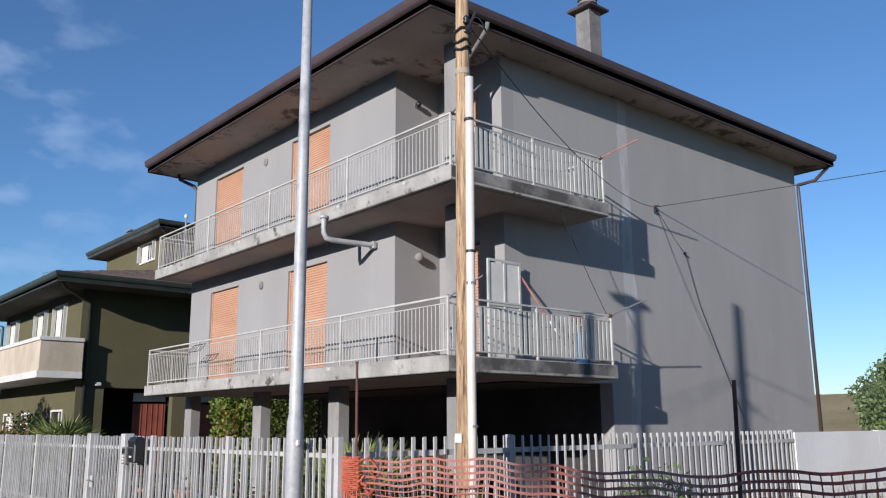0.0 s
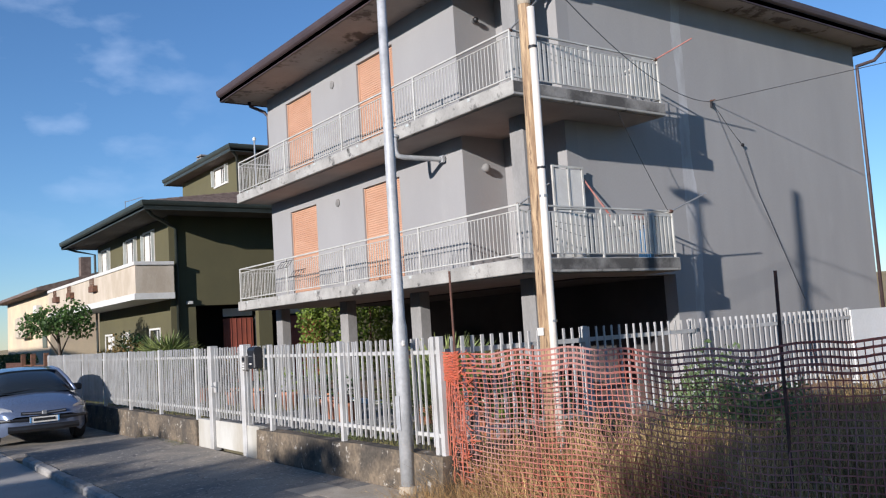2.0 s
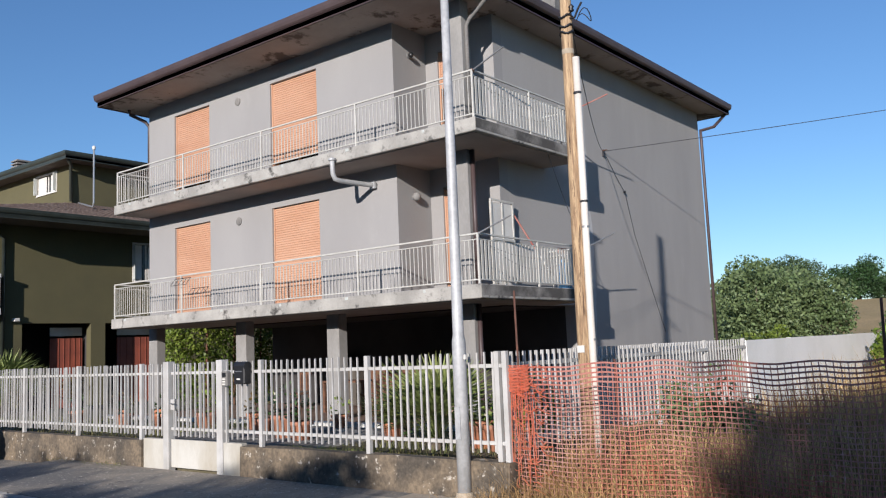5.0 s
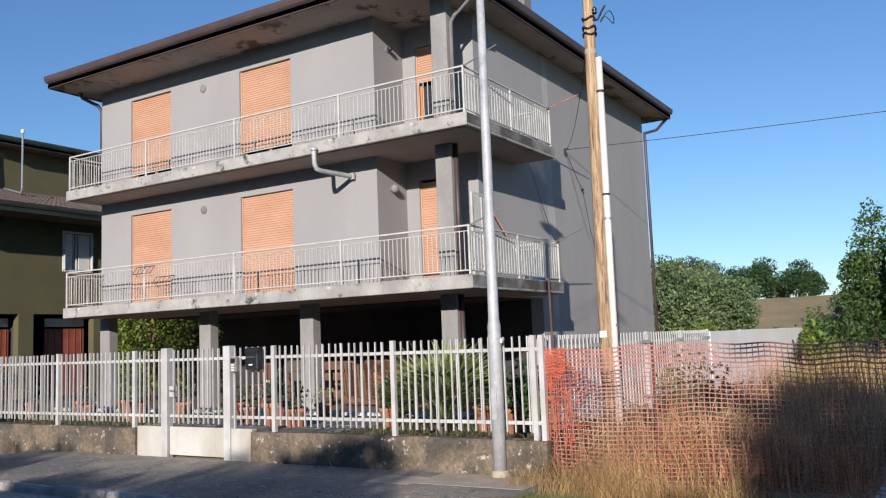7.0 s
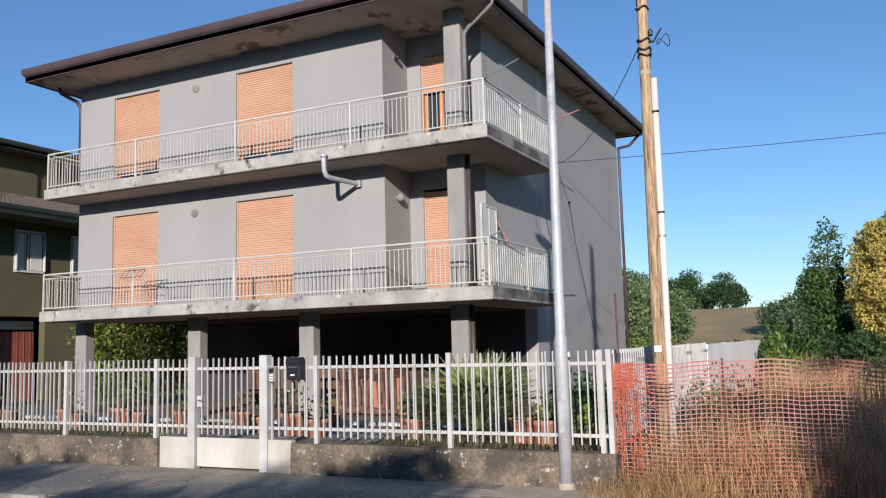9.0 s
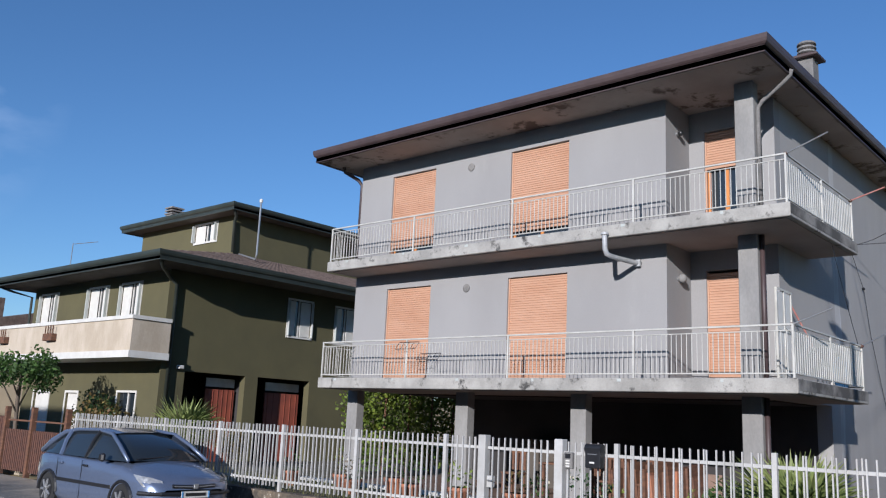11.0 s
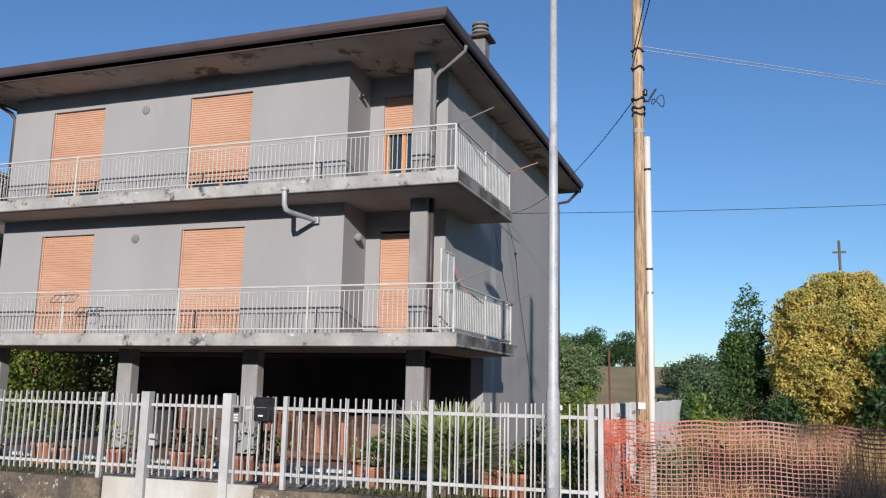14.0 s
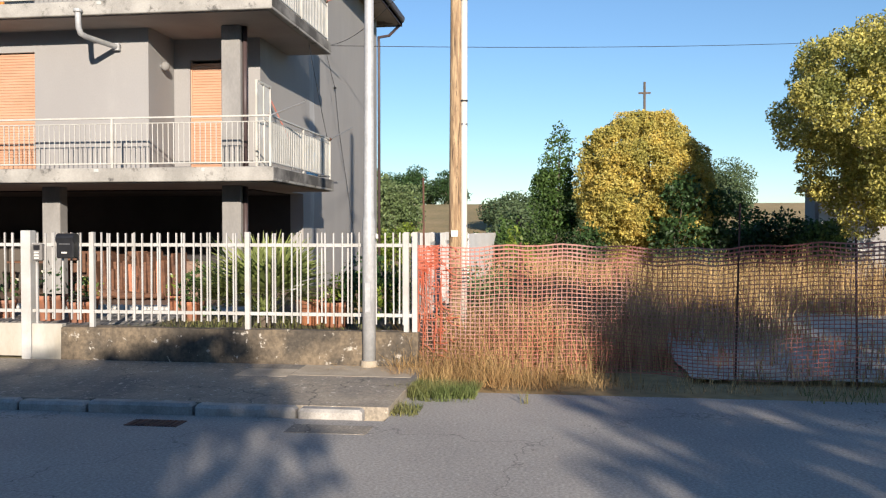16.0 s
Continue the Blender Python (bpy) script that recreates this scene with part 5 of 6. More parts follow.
def shuttered(parent, axis, p, a, b, z0, z1, leaves_=True, mat_=None):
    """A white window with its two shutter leaves folded open, on a wall at p."""
    mat_ = mat_ or WINWHITE
    def bx(u0, v0, w0, u1, v1, w1):
        return (u0, v0, w0, u1, v1, w1) if axis == "x" else (v0, u0, w0, v1, u1, w1)
    w = part("window", boxes(bx(p - 0.03, a - 0.07, z0 - 0.07, p - 0.004, a, z1 + 0.07), bx(p - 0.03, b, z0 - 0.07, p - 0.004, b + 0.07, z1 + 0.07), bx(p - 0.03, a, z1, p - 0.004, b, z1 + 0.07), bx(p - 0.05, a, z0 - 0.07, p - 0.004, b, z0)), mat_, parent)
    part("pane", boxes(bx(p + 0.10, a, z0, p + 0.12, b, z1)), GLASS, w)
    part("mullion", boxes(bx(p + 0.06, (a + b) / 2 - 0.03, z0, p + 0.095, (a + b) / 2 + 0.03, z1)), mat_, w)
    if leaves_:
        h = (b - a) / 2
        for c in (a - 0.02, b + 0.02):
            part("shutter", boxes(bx(p - h * 0.20, c - 0.02, z0, p - 0.035, c + 0.02, z1), bevel=0.004), PALEBLUE, w)
        part("shutter", boxes(bx(p + 0.02, a + 0.02, z0 + 0.02, p + 0.05, a + h * 0.62, z1 - 0.02), bevel=0.004), WINWHITE, w, "white closed shutter leaf")
        part("shutter", boxes(bx(p + 0.02, b - h * 0.9, z0 + 0.02, p + 0.05, b - 0.02, z1 - 0.02), bevel=0.004), WINWHITE, w, "white closed shutter leaf")


shuttered(gh, "x", GX, 31.6, 32.9, 4.85, 6.12)
shuttered(gh, "x", GX, 33.9, 35.3, 4.85, 6.12)
shuttered(gh, "x", GX, 37.9, 39.3, 4.85, 6.12)
shuttered(gh, "x", GX, 31.2, 32.4, 1.2, 2.35, False)
shuttered(gh, "x", 13.1, 32.7, 34.2, 8.42, 9.12)
shuttered(gh, "y", GY, 14.65, 15.75, 4.75, 6.1)
shuttered(gh, "y", GY, 17.0, 18.1, 4.75, 6.1)
for a, b in ((35.3, 36.2), (37.6, 38.9)):
    d = part("door", boxes((GX + 0.08, a, 0.1, GX + 0.14, b, 2.3)), WINWHITE, gh, "white entrance door")
    part("door_frame", boxes((GX - 0.03, a - 0.08, 0.1, GX - 0.004, a, 2.38), (GX - 0.03, b, 0.1, GX - 0.004, b + 0.08, 2.38), (GX - 0.03, a, 2.3, GX - 0.004, b, 2.38)), WINWHITE, d)
for a, b in ((11.75, 12.93), (14.3, 15.88)):
    d = part("garage_door", boxes((a, GY + 0.55, 0.0, b, GY + 0.62, 2.62)), GARAGE, gh, "red-brown garage door standing ajar")
    for i in range(6):
        x = a + (b - a) * (i + 0.5) / 6
        part("batten", boxes((x - 0.012, GY + 0.535, 0.0, x + 0.012, GY + 0.549, 2.62)), GARAGE, d)
    part("top_light", boxes((a, GY + 0.57, 2.7, b, GY + 0.6, 3.0)), WINWHITE, d)
bl = part("balcony_slab", boxes((8.20, 29.40, 3.40, GX - 0.003, 44.0, 3.62)), WINWHITE, gh, "white balcony slab")
part("balcony_parapet", boxes((8.26, 29.46, 3.62, 8.38, 44.0, 4.62)), CREAM, gh, "cream rendered balcony parapet")
part("balcony_parapet", boxes((8.38, 29.46, 3.62, GX - 0.003, 29.58, 4.62)), CREAM, gh)
part("parapet_cap", boxes((8.21, 29.41, 4.62, 8.43, 44.0, 4.74)), WINWHITE, gh)
part("parapet_cap", boxes((8.43, 29.41, 4.62, GX - 0.003, 29.63, 4.74)), WINWHITE, gh)
for pts in ([(8.35, 28.4, 6.5), (8.7, 28.8, 6.3), (9.45, 29.6, 6.15), (9.82, 29.72, 5.95), (9.82, 29.72, 0.0)], [(12.6, 30.9, 9.3), (12.9, 31.2, 9.15), (13.02, 31.45, 9.0), (13.02, 31.42, 7.8)]):
    part("downpipe", tubed(pts, 0.06, 9), DARKGREEN, gh, smooth=True)
part("downpipe", tubed([(8.35, 40.9, 6.5), (8.8, 40.5, 6.3), (9.5, 40.05, 6.1), (9.55, 40.05, 0)], 0.05, 8), DARKGREEN, gh)
wl_ = part("wall_light", boxes((10.15, 29.60, 3.18, 10.35, 29.79, 3.30), bevel=0.02), WINWHITE, gh)
for y in (34.6, 38.6, 41.5):
    fb = thing("flower_box", (8.1, y, 4.1), "dark brown flower box hung on the balcony parapet", "flower box", "flower boxes")
    part("box_body", boxes((8.06, y, 4.05, 8.25, y + 0.7, 4.30), bevel=0.01), OLDWOOD, fb)
    for k in range(4):
        part("box_bar", boxes((8.10, y + 0.05 + 0.19 * k, 4.30, 8.13, y + 0.08 + 0.19 * k, 4.60)), OLDWOOD, fb)
an = thing("roof_antenna", (12.5, 39.5, 7.6), "thin television antenna on the roof", "antenna")
part("mast", tubed([(11.0, 40.3, 7.0), (11.0, 40.3, 8.7)], 0.02, 6), STEEL, an)
part("boom", tubed([(11.0, 40.2, 8.65), (11.4, 38.9, 8.68)], 0.014, 6), STEEL, an)
part("dish", lathe([(0.05, 0), (0.14, 0.05), (0.16, 0.08)], (11.0, 40.45, 7.6), 12), STEEL, an)

# the pale house further on, its hedge and fence
ph = thing("pale_house", (9, 46, 0), "pale peach rendered house with a low pitched roof", "house")
part("body", boxes((8.6, 45.5, -0.05, 20, 58, 5.0)), PEACHWALL, ph)
bm = bmesh.new()
vv = [bm.verts.new(p) for p in ((7.9, 44.9, 5.0), (7.9, 58.6, 5.0), (14.3, 58.6, 6.6), (14.3, 44.9, 6.6), (20.7, 44.9, 5.0), (20.7, 58.6, 5.0), (7.9, 44.9, 4.85), (7.9, 58.6, 4.85), (20.7, 44.9, 4.85), (20.7, 58.6, 4.85))]
for f in ((0, 1, 2, 3), (3, 2, 5, 4), (6, 7, 1, 0), (0, 3, 4, 8, 6), (6, 8, 9, 7), (1, 7, 9, 5, 2), (4, 5, 9, 8)):
    bm.faces.new([vv[i] for i in f])
part("roof", bm, ROOFTILE, ph)
part("awning", boxes((8.1, 50.0, 2.6, 8.58, 52.4, 3.8), bevel=0.1), CREAM, ph)
part("air_conditioner", boxes((8.3, 47.4, 3.7, 8.59, 48.2, 4.25), bevel=0.02), WINWHITE, ph)
part("window", boxes((8.55, 46.2, 2.0, 8.595, 47.2, 3.3)), GLASS, ph)
part("chimney", boxes((10.2, 45.8, 5.2, 10.7, 46.3, 6.6)), ROOFTILE, ph)
hd = thing("hedge", (6.5, 44, 0), "clipped dark green hedge beyond the driveway", "hedge")
rh = np.random.default_rng(71)
p = np.column_stack([rh.uniform(6.0, 7.2, 5200), rh.uniform(40.6, 46, 5200), rh.uniform(0.05, 1.75, 5200)])
from_arrays("foliage", *leaves(p, 0.14, rh), DARKLEAF, hd)
bf = thing("brown_fence", (4.5, 30, 0), "dark brown metal fence on a low pale wall", "fence")
part("base_wall", boxes((4.40, 28.6, -0.05, 4.60, 40, 0.42)), WHITEWALL, bf)
br_mesh = fresh(boxes((-0.012, -0.03, 0, 0.012, 0.03, 1.05)), "slat", RUST)
for i in range(60):
    piece("slat", br_mesh, bf, (4.5, 25.15 + 0.11 * i, 0.44 if i > 31 else 0.12))
for z in (0.62, 1.38):
    part("rail", boxes((4.515, 25.1, z, 4.545, 31.8, z + 0.04)), OLDWOOD, bf)
for y in (25.02, 26.9, 28.5):
    part("fence_post", boxes((4.44, y, 0.0, 4.56, y + 0.12, 1.75)), OLDWOOD, bf)

# ---- parked car ----
PAINT = mat("blue_silver_car_paint", (0.15, 0.185, 0.275), 0.30, metal=0.45, other=(0.14, 0.172, 0.255), scale=1, fine=200, grain=0.05, bump=0.0, coat=0.8)
TYRE = mat("tyre_rubber", (0.02, 0.02, 0.02), 0.85, fine=50, grain=0.2, bump=0.1)
LENS = mat("headlight_lens", (0.40, 0.40, 0.40), 0.12, metal=0.3, fine=20, grain=0.3, bump=0.1, coat=1.0)
CX, CY, CZ = 2.92, 19.15, 0.02
car = thing("parked_car", (CX, CY, CZ), "blue-silver five-door hatchback parked by the fence", "car")


def loft(rings, close=True):
    bm = bmesh.new()
    vs = [[bm.verts.new((CX + x, CY + y, CZ + z)) for x, y, z in r] for r in rings]
    for a, b in zip(vs, vs[1:]):
        for k in range(len(a) - 1):
            bm.faces.new((a[k], a[k + 1], b[k + 1], b[k]))
    if close:
        bm.faces.new(vs[0]), bm.faces.new(list(reversed(vs[-1])))
    bmesh.ops.recalc_face_normals(bm, faces=bm.faces)
    return bm


rings = []
for y, w, zb, sh, top in ((-2.10, .50, .34, .52, .58), (-2.06, .64, .27, .60, .66), (-1.95, .755, .21, .66, .735), (-1.75, .82, .19, .72, .81), (-1.45, .85, .18, .79, .90), (-1.10, .86, .18, .86, .985), (-.6, .865, .18, .90, .97), (0, .865, .18, .915, .96), (.8, .862, .18, .925, .965), (1.4, .85, .18, .93, .97), (1.75, .83, .22, .93, .98), (1.98, .77, .28, .90, .96), (2.08, .62, .36, .78, .84)):
    half = [(w * .90, zb), (w * .985, zb + .08), (w, zb + .22), (w * 1.0, (zb + sh) / 2 + .06), (w * .975, sh - .03), (w * .93, sh + .01), (w * .72, top - .025), (w * .38, top), (0, top + .008)]
    rings.append([(-a, y, z) for a, z in half] + [(a, y, z) for a, z in reversed(half[:-1])])
body = part("body", loft(rings), PAINT, car, smooth=True)
CAB = ((-1.22, .955, .97, .76, .74), (-.80, .95, 1.20, .785, .675), (-.38, .95, 1.385, .80, .60), (.15, .95, 1.445, .805, .575), (.9, .95, 1.43, .80, .575), (1.38, .95, 1.36, .785, .585), (1.75, .95, 1.17, .76, .63), (1.98, .95, .975, .72, .69))
part("cabin_glass", loft([[(-wb, y, zb), (-(wb * .45 + wr * .55), y, zb + (zr - zb) * .55), (-wr, y, zr - .03), (-wr * .6, y, zr), (0, y, zr + .012), (wr * .6, y, zr), (wr, y, zr - .03), (wb * .45 + wr * .55, y, zb + (zr - zb) * .55), (wb, y, zb)] for y, zb, zr, wb, wr in CAB]), GLASS, car, "dark tinted windows", smooth=True)
part("roof_panel", loft([[(-wr - .012, y, zr - .045), (-wr + .005, y, zr - .012), (-wr * .6, y, zr + .014), (0, y, zr + .024), (wr * .6, y, zr + .014), (wr - .005, y, zr - .012), (wr + .012, y, zr - .045)] for y, zb, zr, wb, wr in CAB[2:6]], False), PAINT, car, smooth=True)
for s in (-1, 1):
    def cp(x, y, z):
        return (CX + s * x, CY + y, CZ + z)
    part("pillar", tubed([cp(.755, -1.25, .965), cp(.69, -.80, 1.20), cp(.615, -.38, 1.375), cp(.592, .15, 1.422), cp(.592, .9, 1.405), cp(.60, 1.38, 1.34), cp(.65, 1.75, 1.16), cp(.71, 2.0, .97)], [.03, .035, .035, .03, .03, .045, .06, .05], 8), PAINT, car, smooth=True)
    part("pillar", tubed([cp(.81, .12, .94), cp(.70, .10, 1.24), cp(.60, .08, 1.41)], .028, 6), BLACK, car)
    part("pillar", tubed([cp(.80, 1.05, .94), cp(.71, 1.10, 1.20), cp(.60, 1.12, 1.39)], .04, 6), PAINT, car)
    mi = part("mirror", boxes((CX + s * .86 - .05, CY - .80, CZ + .93, CX + s * .86 + .13 * s + (.05 if s < 0 else 0) * 0, CY - .66, CZ + 1.07), bevel=0.03), BLACK, car)
    part("side_strip", boxes((CX + s * .868 - .006, CY - .95, CZ + .50, CX + s * .868 + .006, CY + 1.0, CZ + .56), bevel=0.004), BLACK, car)
    for y in (.0, .92):
        part("door_handle", boxes((CX + s * .868 - .02, CY + y - .1, CZ + .80, CX + s * .868 + .02, CY + y + .06, CZ + .835), bevel=0.008), PAINT if y else BLACK, car)
        part("door_gap", boxes((CX + s * .866 - .003, CY + y + .10, CZ + .25, CX + s * .866 + .003, CY + y + .11, CZ + .9)), BLACK, car)
    hl = part("headlight", loft([[(s * .50, -2.03, .60), (s * .55, -2.0, .70), (s * .70, -1.90, .75)], [(s * .66, -1.99, .58), (s * .74, -1.93, .68), (s * .79, -1.80, .765)], [(s * .795, -1.86, .60), (s * .835, -1.72, .70), (s * .84, -1.60, .785)]], False), LENS, car, "clear headlight", smooth=True)
    part("bumper_strip", tubed([cp(.28, -2.115, .50), cp(.58, -2.075, .50), cp(.74, -1.97, .50), cp(.83, -1.78, .50)], .035, 8), BLACK, car)
    for y in (-1.30, 1.32):
        wh = part("wheel", tubed([cp(.66, y, .315), cp(.70, y, .315), cp(.84, y, .315), cp(.868, y, .315)], [.27, .31, .31, .28], 28), TYRE, car, "black tyre")
        part("rim", tubed([cp(.85, y, .315), cp(.876, y, .315)], [.205, .20], 24), BLACK, wh)
        for k in range(7):
            a = 2 * math.pi * k / 7
            part("spoke", tubed([cp(.882, y + .03 * math.cos(a), .315 + .03 * math.sin(a)), cp(.878, y + .19 * math.cos(a), .315 + .19 * math.sin(a))], [.028, .022], 6), STEEL, wh, "bright alloy spoke")
        ring = [cp(.862, y + .35 * math.cos(a), .30 + .35 * math.sin(a)) for a in (math.pi * i / 14 for i in range(15))]
        part("wheel_arch", tubed(ring, .03, 6), BLACK, car)
part("lower_grille", tubed([(CX - .62, CY - 2.045, CZ + .335), (CX - .3, CY - 2.10, CZ + .33), (CX + .3, CY - 2.10, CZ + .33), (CX + .62, CY - 2.045, CZ + .335)], .065, 10), BLACK, car)
part("upper_grille", tubed([(CX - .40, CY - 2.068, CZ + .615), (CX, CY - 2.10, CZ + .60), (CX + .40, CY - 2.068, CZ + .615)], .035, 8), BLACK, car)
part("grille_bar", tubed([(CX - .38, CY - 2.105, CZ + .62), (CX, CY - 2.135, CZ + .605), (CX + .38, CY - 2.105, CZ + .62)], .01, 6), STEEL, car)
part("badge", boxes((CX - .045, CY - 2.15, CZ + .575, CX + .045, CY - 2.135, CZ + .655), bevel=.01), STEEL, car)
np_ = part("number_plate", boxes((CX - .26, CY - 2.145, CZ + .435, CX + .26, CY - 2.13, CZ + .54)), WINWHITE, car)
part("plate_bar", boxes((CX - .19, CY - 2.152, CZ + .465, CX + .19, CY - 2.147, CZ + .515)), BLACK, np_)
for x in (-.26, .235):
    part("plate_edge", boxes((CX + x, CY - 2.152, CZ + .435, CX + x + .025, CY - 2.147, CZ + .54)), BLUE, np_)
part("wiper", tubed([(CX - .6, CY - 1.23, CZ + .99), (CX + .1, CY - 1.12, CZ + 1.03)], .01, 5), BLACK, car)

# ---- garden: pots, plants, furniture under the house ----
POT = [(0.11, 0), (0.13, 0.02), (0.165, 0.24), (0.185, 0.25), (0.185, 0.30), (0.16, 0.30), (0.15, 0.27)]


def pot(x, y, z, s=1.0, plant=None, seed=1, flowers=False):
    t = thing("flower_pot", (x, y, z), "terracotta flower pot with a green plant" if plant else "empty terracotta flower pot", "flower pot", "flower pots")
    part("pot_body", lathe([(r * s, h * s) for r, h in POT], (x, y, z), 18), TERRACOTTA, t, smooth=True)
    part("soil", lathe([(0.15 * s, 0.262 * s), (0.148 * s, 0.268 * s)], (x, y, z), 14), GARDEN, t)
    if plant:
        rng = np.random.default_rng(seed)
        p, o = cloud(rng, [(x, y, z + 0.45 * s, 0.22 * s, 0.22 * s, 0.24 * s)], 70)
        from_arrays("foliage", *leaves(p, 0.085, rng, 0.5, 0, o), plant, t)
        if flowers:
            from_arrays("blossom", *leaves(p[::5] + o[::5] * 0.03, 0.05, rng, 0.9), FLOWER, t)
    return t


for k, (x, y, s, m, fl) in enumerate(((6.5, 11.95, 1.35, DARKLEAF, 1), (6.3, 11.35, 1.1, DARKLEAF, 0), (8.0, 10.65, 1.0, BRIGHTLEAF, 1), (6.9, 9.9, 1.0, LEAF, 1), (6.6, 7.95, 1.3, None, 0), (6.4, 7.55, 1.2, BRIGHTLEAF, 1), (6.8, 12.9, 1.0, LEAF, 1), (7.4, 13.8, 1.1, REDLEAF, 0), (7.0, 14.8, 1.2, BRIGHTLEAF, 1), (6.7, 15.7, 1.2, LEAF, 0), (7.2, 16.6, 1.3, None, 0), (6.9, 17.5, 1.0, DARKLEAF, 1), (7.4, 18.4, 1.1, REDLEAF, 0), (7.0, 19.6, 1.1, LEAF, 1), (8.0, 12.2, 0.9, BRIGHTLEAF, 1))):
    pot(x, y, 0.335, s, m, 200 + k, bool(fl))


def palm(name, at, label, radius, n, seed, material, h=0.25, blade=0.05):
    """A clump of stiff pointed leaves on arching stems, fanned from the ground."""
    rng = np.random.default_rng(seed)
    t = thing(name, at, label, "plant")
    v, f = [], []
    A = np.array(at)
    for i in range(n):
        a, e = rng.uniform(0, 6.283), rng.uniform(0.25, 1.45)
        d = np.array([math.cos(a) * math.cos(e), math.sin(a) * math.cos(e), math.sin(e)])
        ln = radius * rng.uniform(0.75, 1.2)
        hub = A + np.array([0, 0, h]) + d * ln * 0.42
        for k in range(9):                        # the fan of fingers at the stem's end
            b = (k - 4) * 0.27
            s = np.cross(d, [0, 0, 1.0]); s /= np.linalg.norm(s)
            u = np.cross(s, d)
            fd = d * math.cos(b) + s * math.sin(b) + u * (-0.12 * abs(b))
            tip = hub + fd * ln * 0.55 + np.array([0, 0, -0.05 * radius])
            w = np.cross(fd, u); w = w / np.linalg.norm(w) * blade * 0.5
            mid = hub + fd * ln * 0.25
            i0 = len(v)
            v += [hub, mid + w, tip, mid - w]
            f.append((i0, i0 + 1, i0 + 2, i0 + 3))
        s = np.cross(d, [0, 0, 1.0]); s /= np.linalg.norm(s)
        i0 = len(v)
        r = A + np.array([0, 0, h * 0.5])
        v += [r - s * .012, r + s * .012, hub + s * .008, hub - s * .008]
        f.append((i0, i0 + 1, i0 + 2, i0 + 3))
    from_arrays("fronds", v, f, material, t)
    part("stump", lathe([(0.10, -0.05), (0.12, h * 0.6), (0.06, h)], at, 10), BARK, t)
    return t


palm("fan_palm", (6.3, 8.55, 0.33), "bushy dwarf fan palm in the garden", 1.25, 74, 301, PALMLEAF, 0.2)
palm("fan_palm", (8.0, 25.6, 0.28), "bushy fan palm between the houses", 1.5, 46, 302, PALMLEAF, 0.5)
for k, (x, y, z, r, h, m, lb) in enumerate(((6.2, 6.95, 0.33, 0.55, 1.1, DARKLEAF, "dark green shrub in the garden bed"), (6.9, 7.4, 0.33, 0.5, 1.0, BRIGHTLEAF, "yellow-green shrub in the garden bed"), (7.0, 9.75, 0.33, 0.45, 0.8, LEAF, "flowering shrub in the garden bed"), (6.0, 6.6, 0.33, 0.4, 1.15, BRIGHTLEAF, "yellow-green shrub in the garden bed"), (8.2, 30.6, 0.1, 1.1, 2.2, REDLEAF, "reddish-brown shrub before the olive house"), (7.6, 29.0, 0.1, 0.8, 1.2, DARKLEAF, "dark green shrub before the olive house"), (9.0, 32.4, 0.1, 0.9, 2.6, DARKLEAF, "tall dark shrub against the olive house"), (9.0, 27.4, 0.28, 0.8, 1.3, REDLEAF, "reddish shrub between the houses"), (11.0, 27.6, 0.28, 0.7, 1.2, REDLEAF, "reddish shrub between the houses"), (6.2, 26.5, 0.28, 0.5, 1.0, LEAF, "low green shrub in the garden bed"))):
    tree("garden_shrub", (x, y, z), lb, m, lumps(np.random.default_rng(310 + k), 9, (0, 0, h * 0.5), (r * 0.7, r * 0.7, h * 0.36), r * 0.45), 0.085 if y < 20 else 0.13, 120 if y < 20 else 50, 310 + k, 0.03, 0.2, "shrub", 4, group="garden shrubs")
iv = thing("ivy_hedge", (14.0, 22.0, 0.3), "bright green ivy hanging over a fence behind the house", "hedge")
ri = np.random.default_rng(81)
p = np.column_stack([ri.uniform(11.0, 21.5, 21000), 22.2 + ri.normal(0, 0.22, 21000), 0.4 + 2.6 * ri.random(21000) ** 0.7])
from_arrays("foliage", *leaves(p, 0.095, ri, 0.8, 0.5), BRIGHTLEAF, iv)
for k in range(7):
    part("stake", tubed([(12.2 + k, 22.0, 0.28), (12.25 + k, 22.0, 2.7)], 0.03, 6), OLDWOOD, iv)
tree("small_tree", (6.4, 32.6, 0.05), "small round-headed green tree with a thin trunk", LEAF, lumps(np.random.default_rng(82), 16, (0, 0, 2.75), (1.15, 1.15, 0.55), 0.5), 0.14, 60, 82, 0.07, 1.9)

# things under the house
lp = thing("wood_pile", (10.5, 12.7, 0.36), "stack of brown boards and logs under the house", "wood pile")
rl_ = np.random.default_rng(83)
for k in range(26):                          # rough-sawn boards on edge, leaning on one another
    y = 11.75 + 0.072 * k
    h = rl_.uniform(0.55, 0.95)
    bm = boxes((0, 0, 0, rl_.uniform(0.5, 0.9), rl_.uniform(0.03, 0.065), h), bevel=0.006)
    bm.transform(pose(10.25 + rl_.uniform(0, 0.25), y, 0.36, rl_.uniform(-7, 1), 0, rl_.uniform(-9, 9)))
    part("board", bm, TERRACOTTA if k in (5, 12, 13) else OLDWOOD, lp)
for k in range(9):
    y = 11.8 + rl_.uniform(0, 1.3)
    part("log", tubed([(10.05 + 0.03 * k, y, 0.45), (10.10, y + rl_.uniform(0.3, 0.6), 0.45 + 0.01 * k)], rl_.uniform(0.05, 0.085), 9), OLDWOOD, lp)
ct = thing("wooden_cabinet", (12.2, 15.0, 0.36), "old brown wooden cabinet under the house", "cabinet")
part("cabinet_body", boxes((12.5, 14.5, 0.36, 13.15, 15.9, 1.25), bevel=0.01), OLDWOOD, ct)
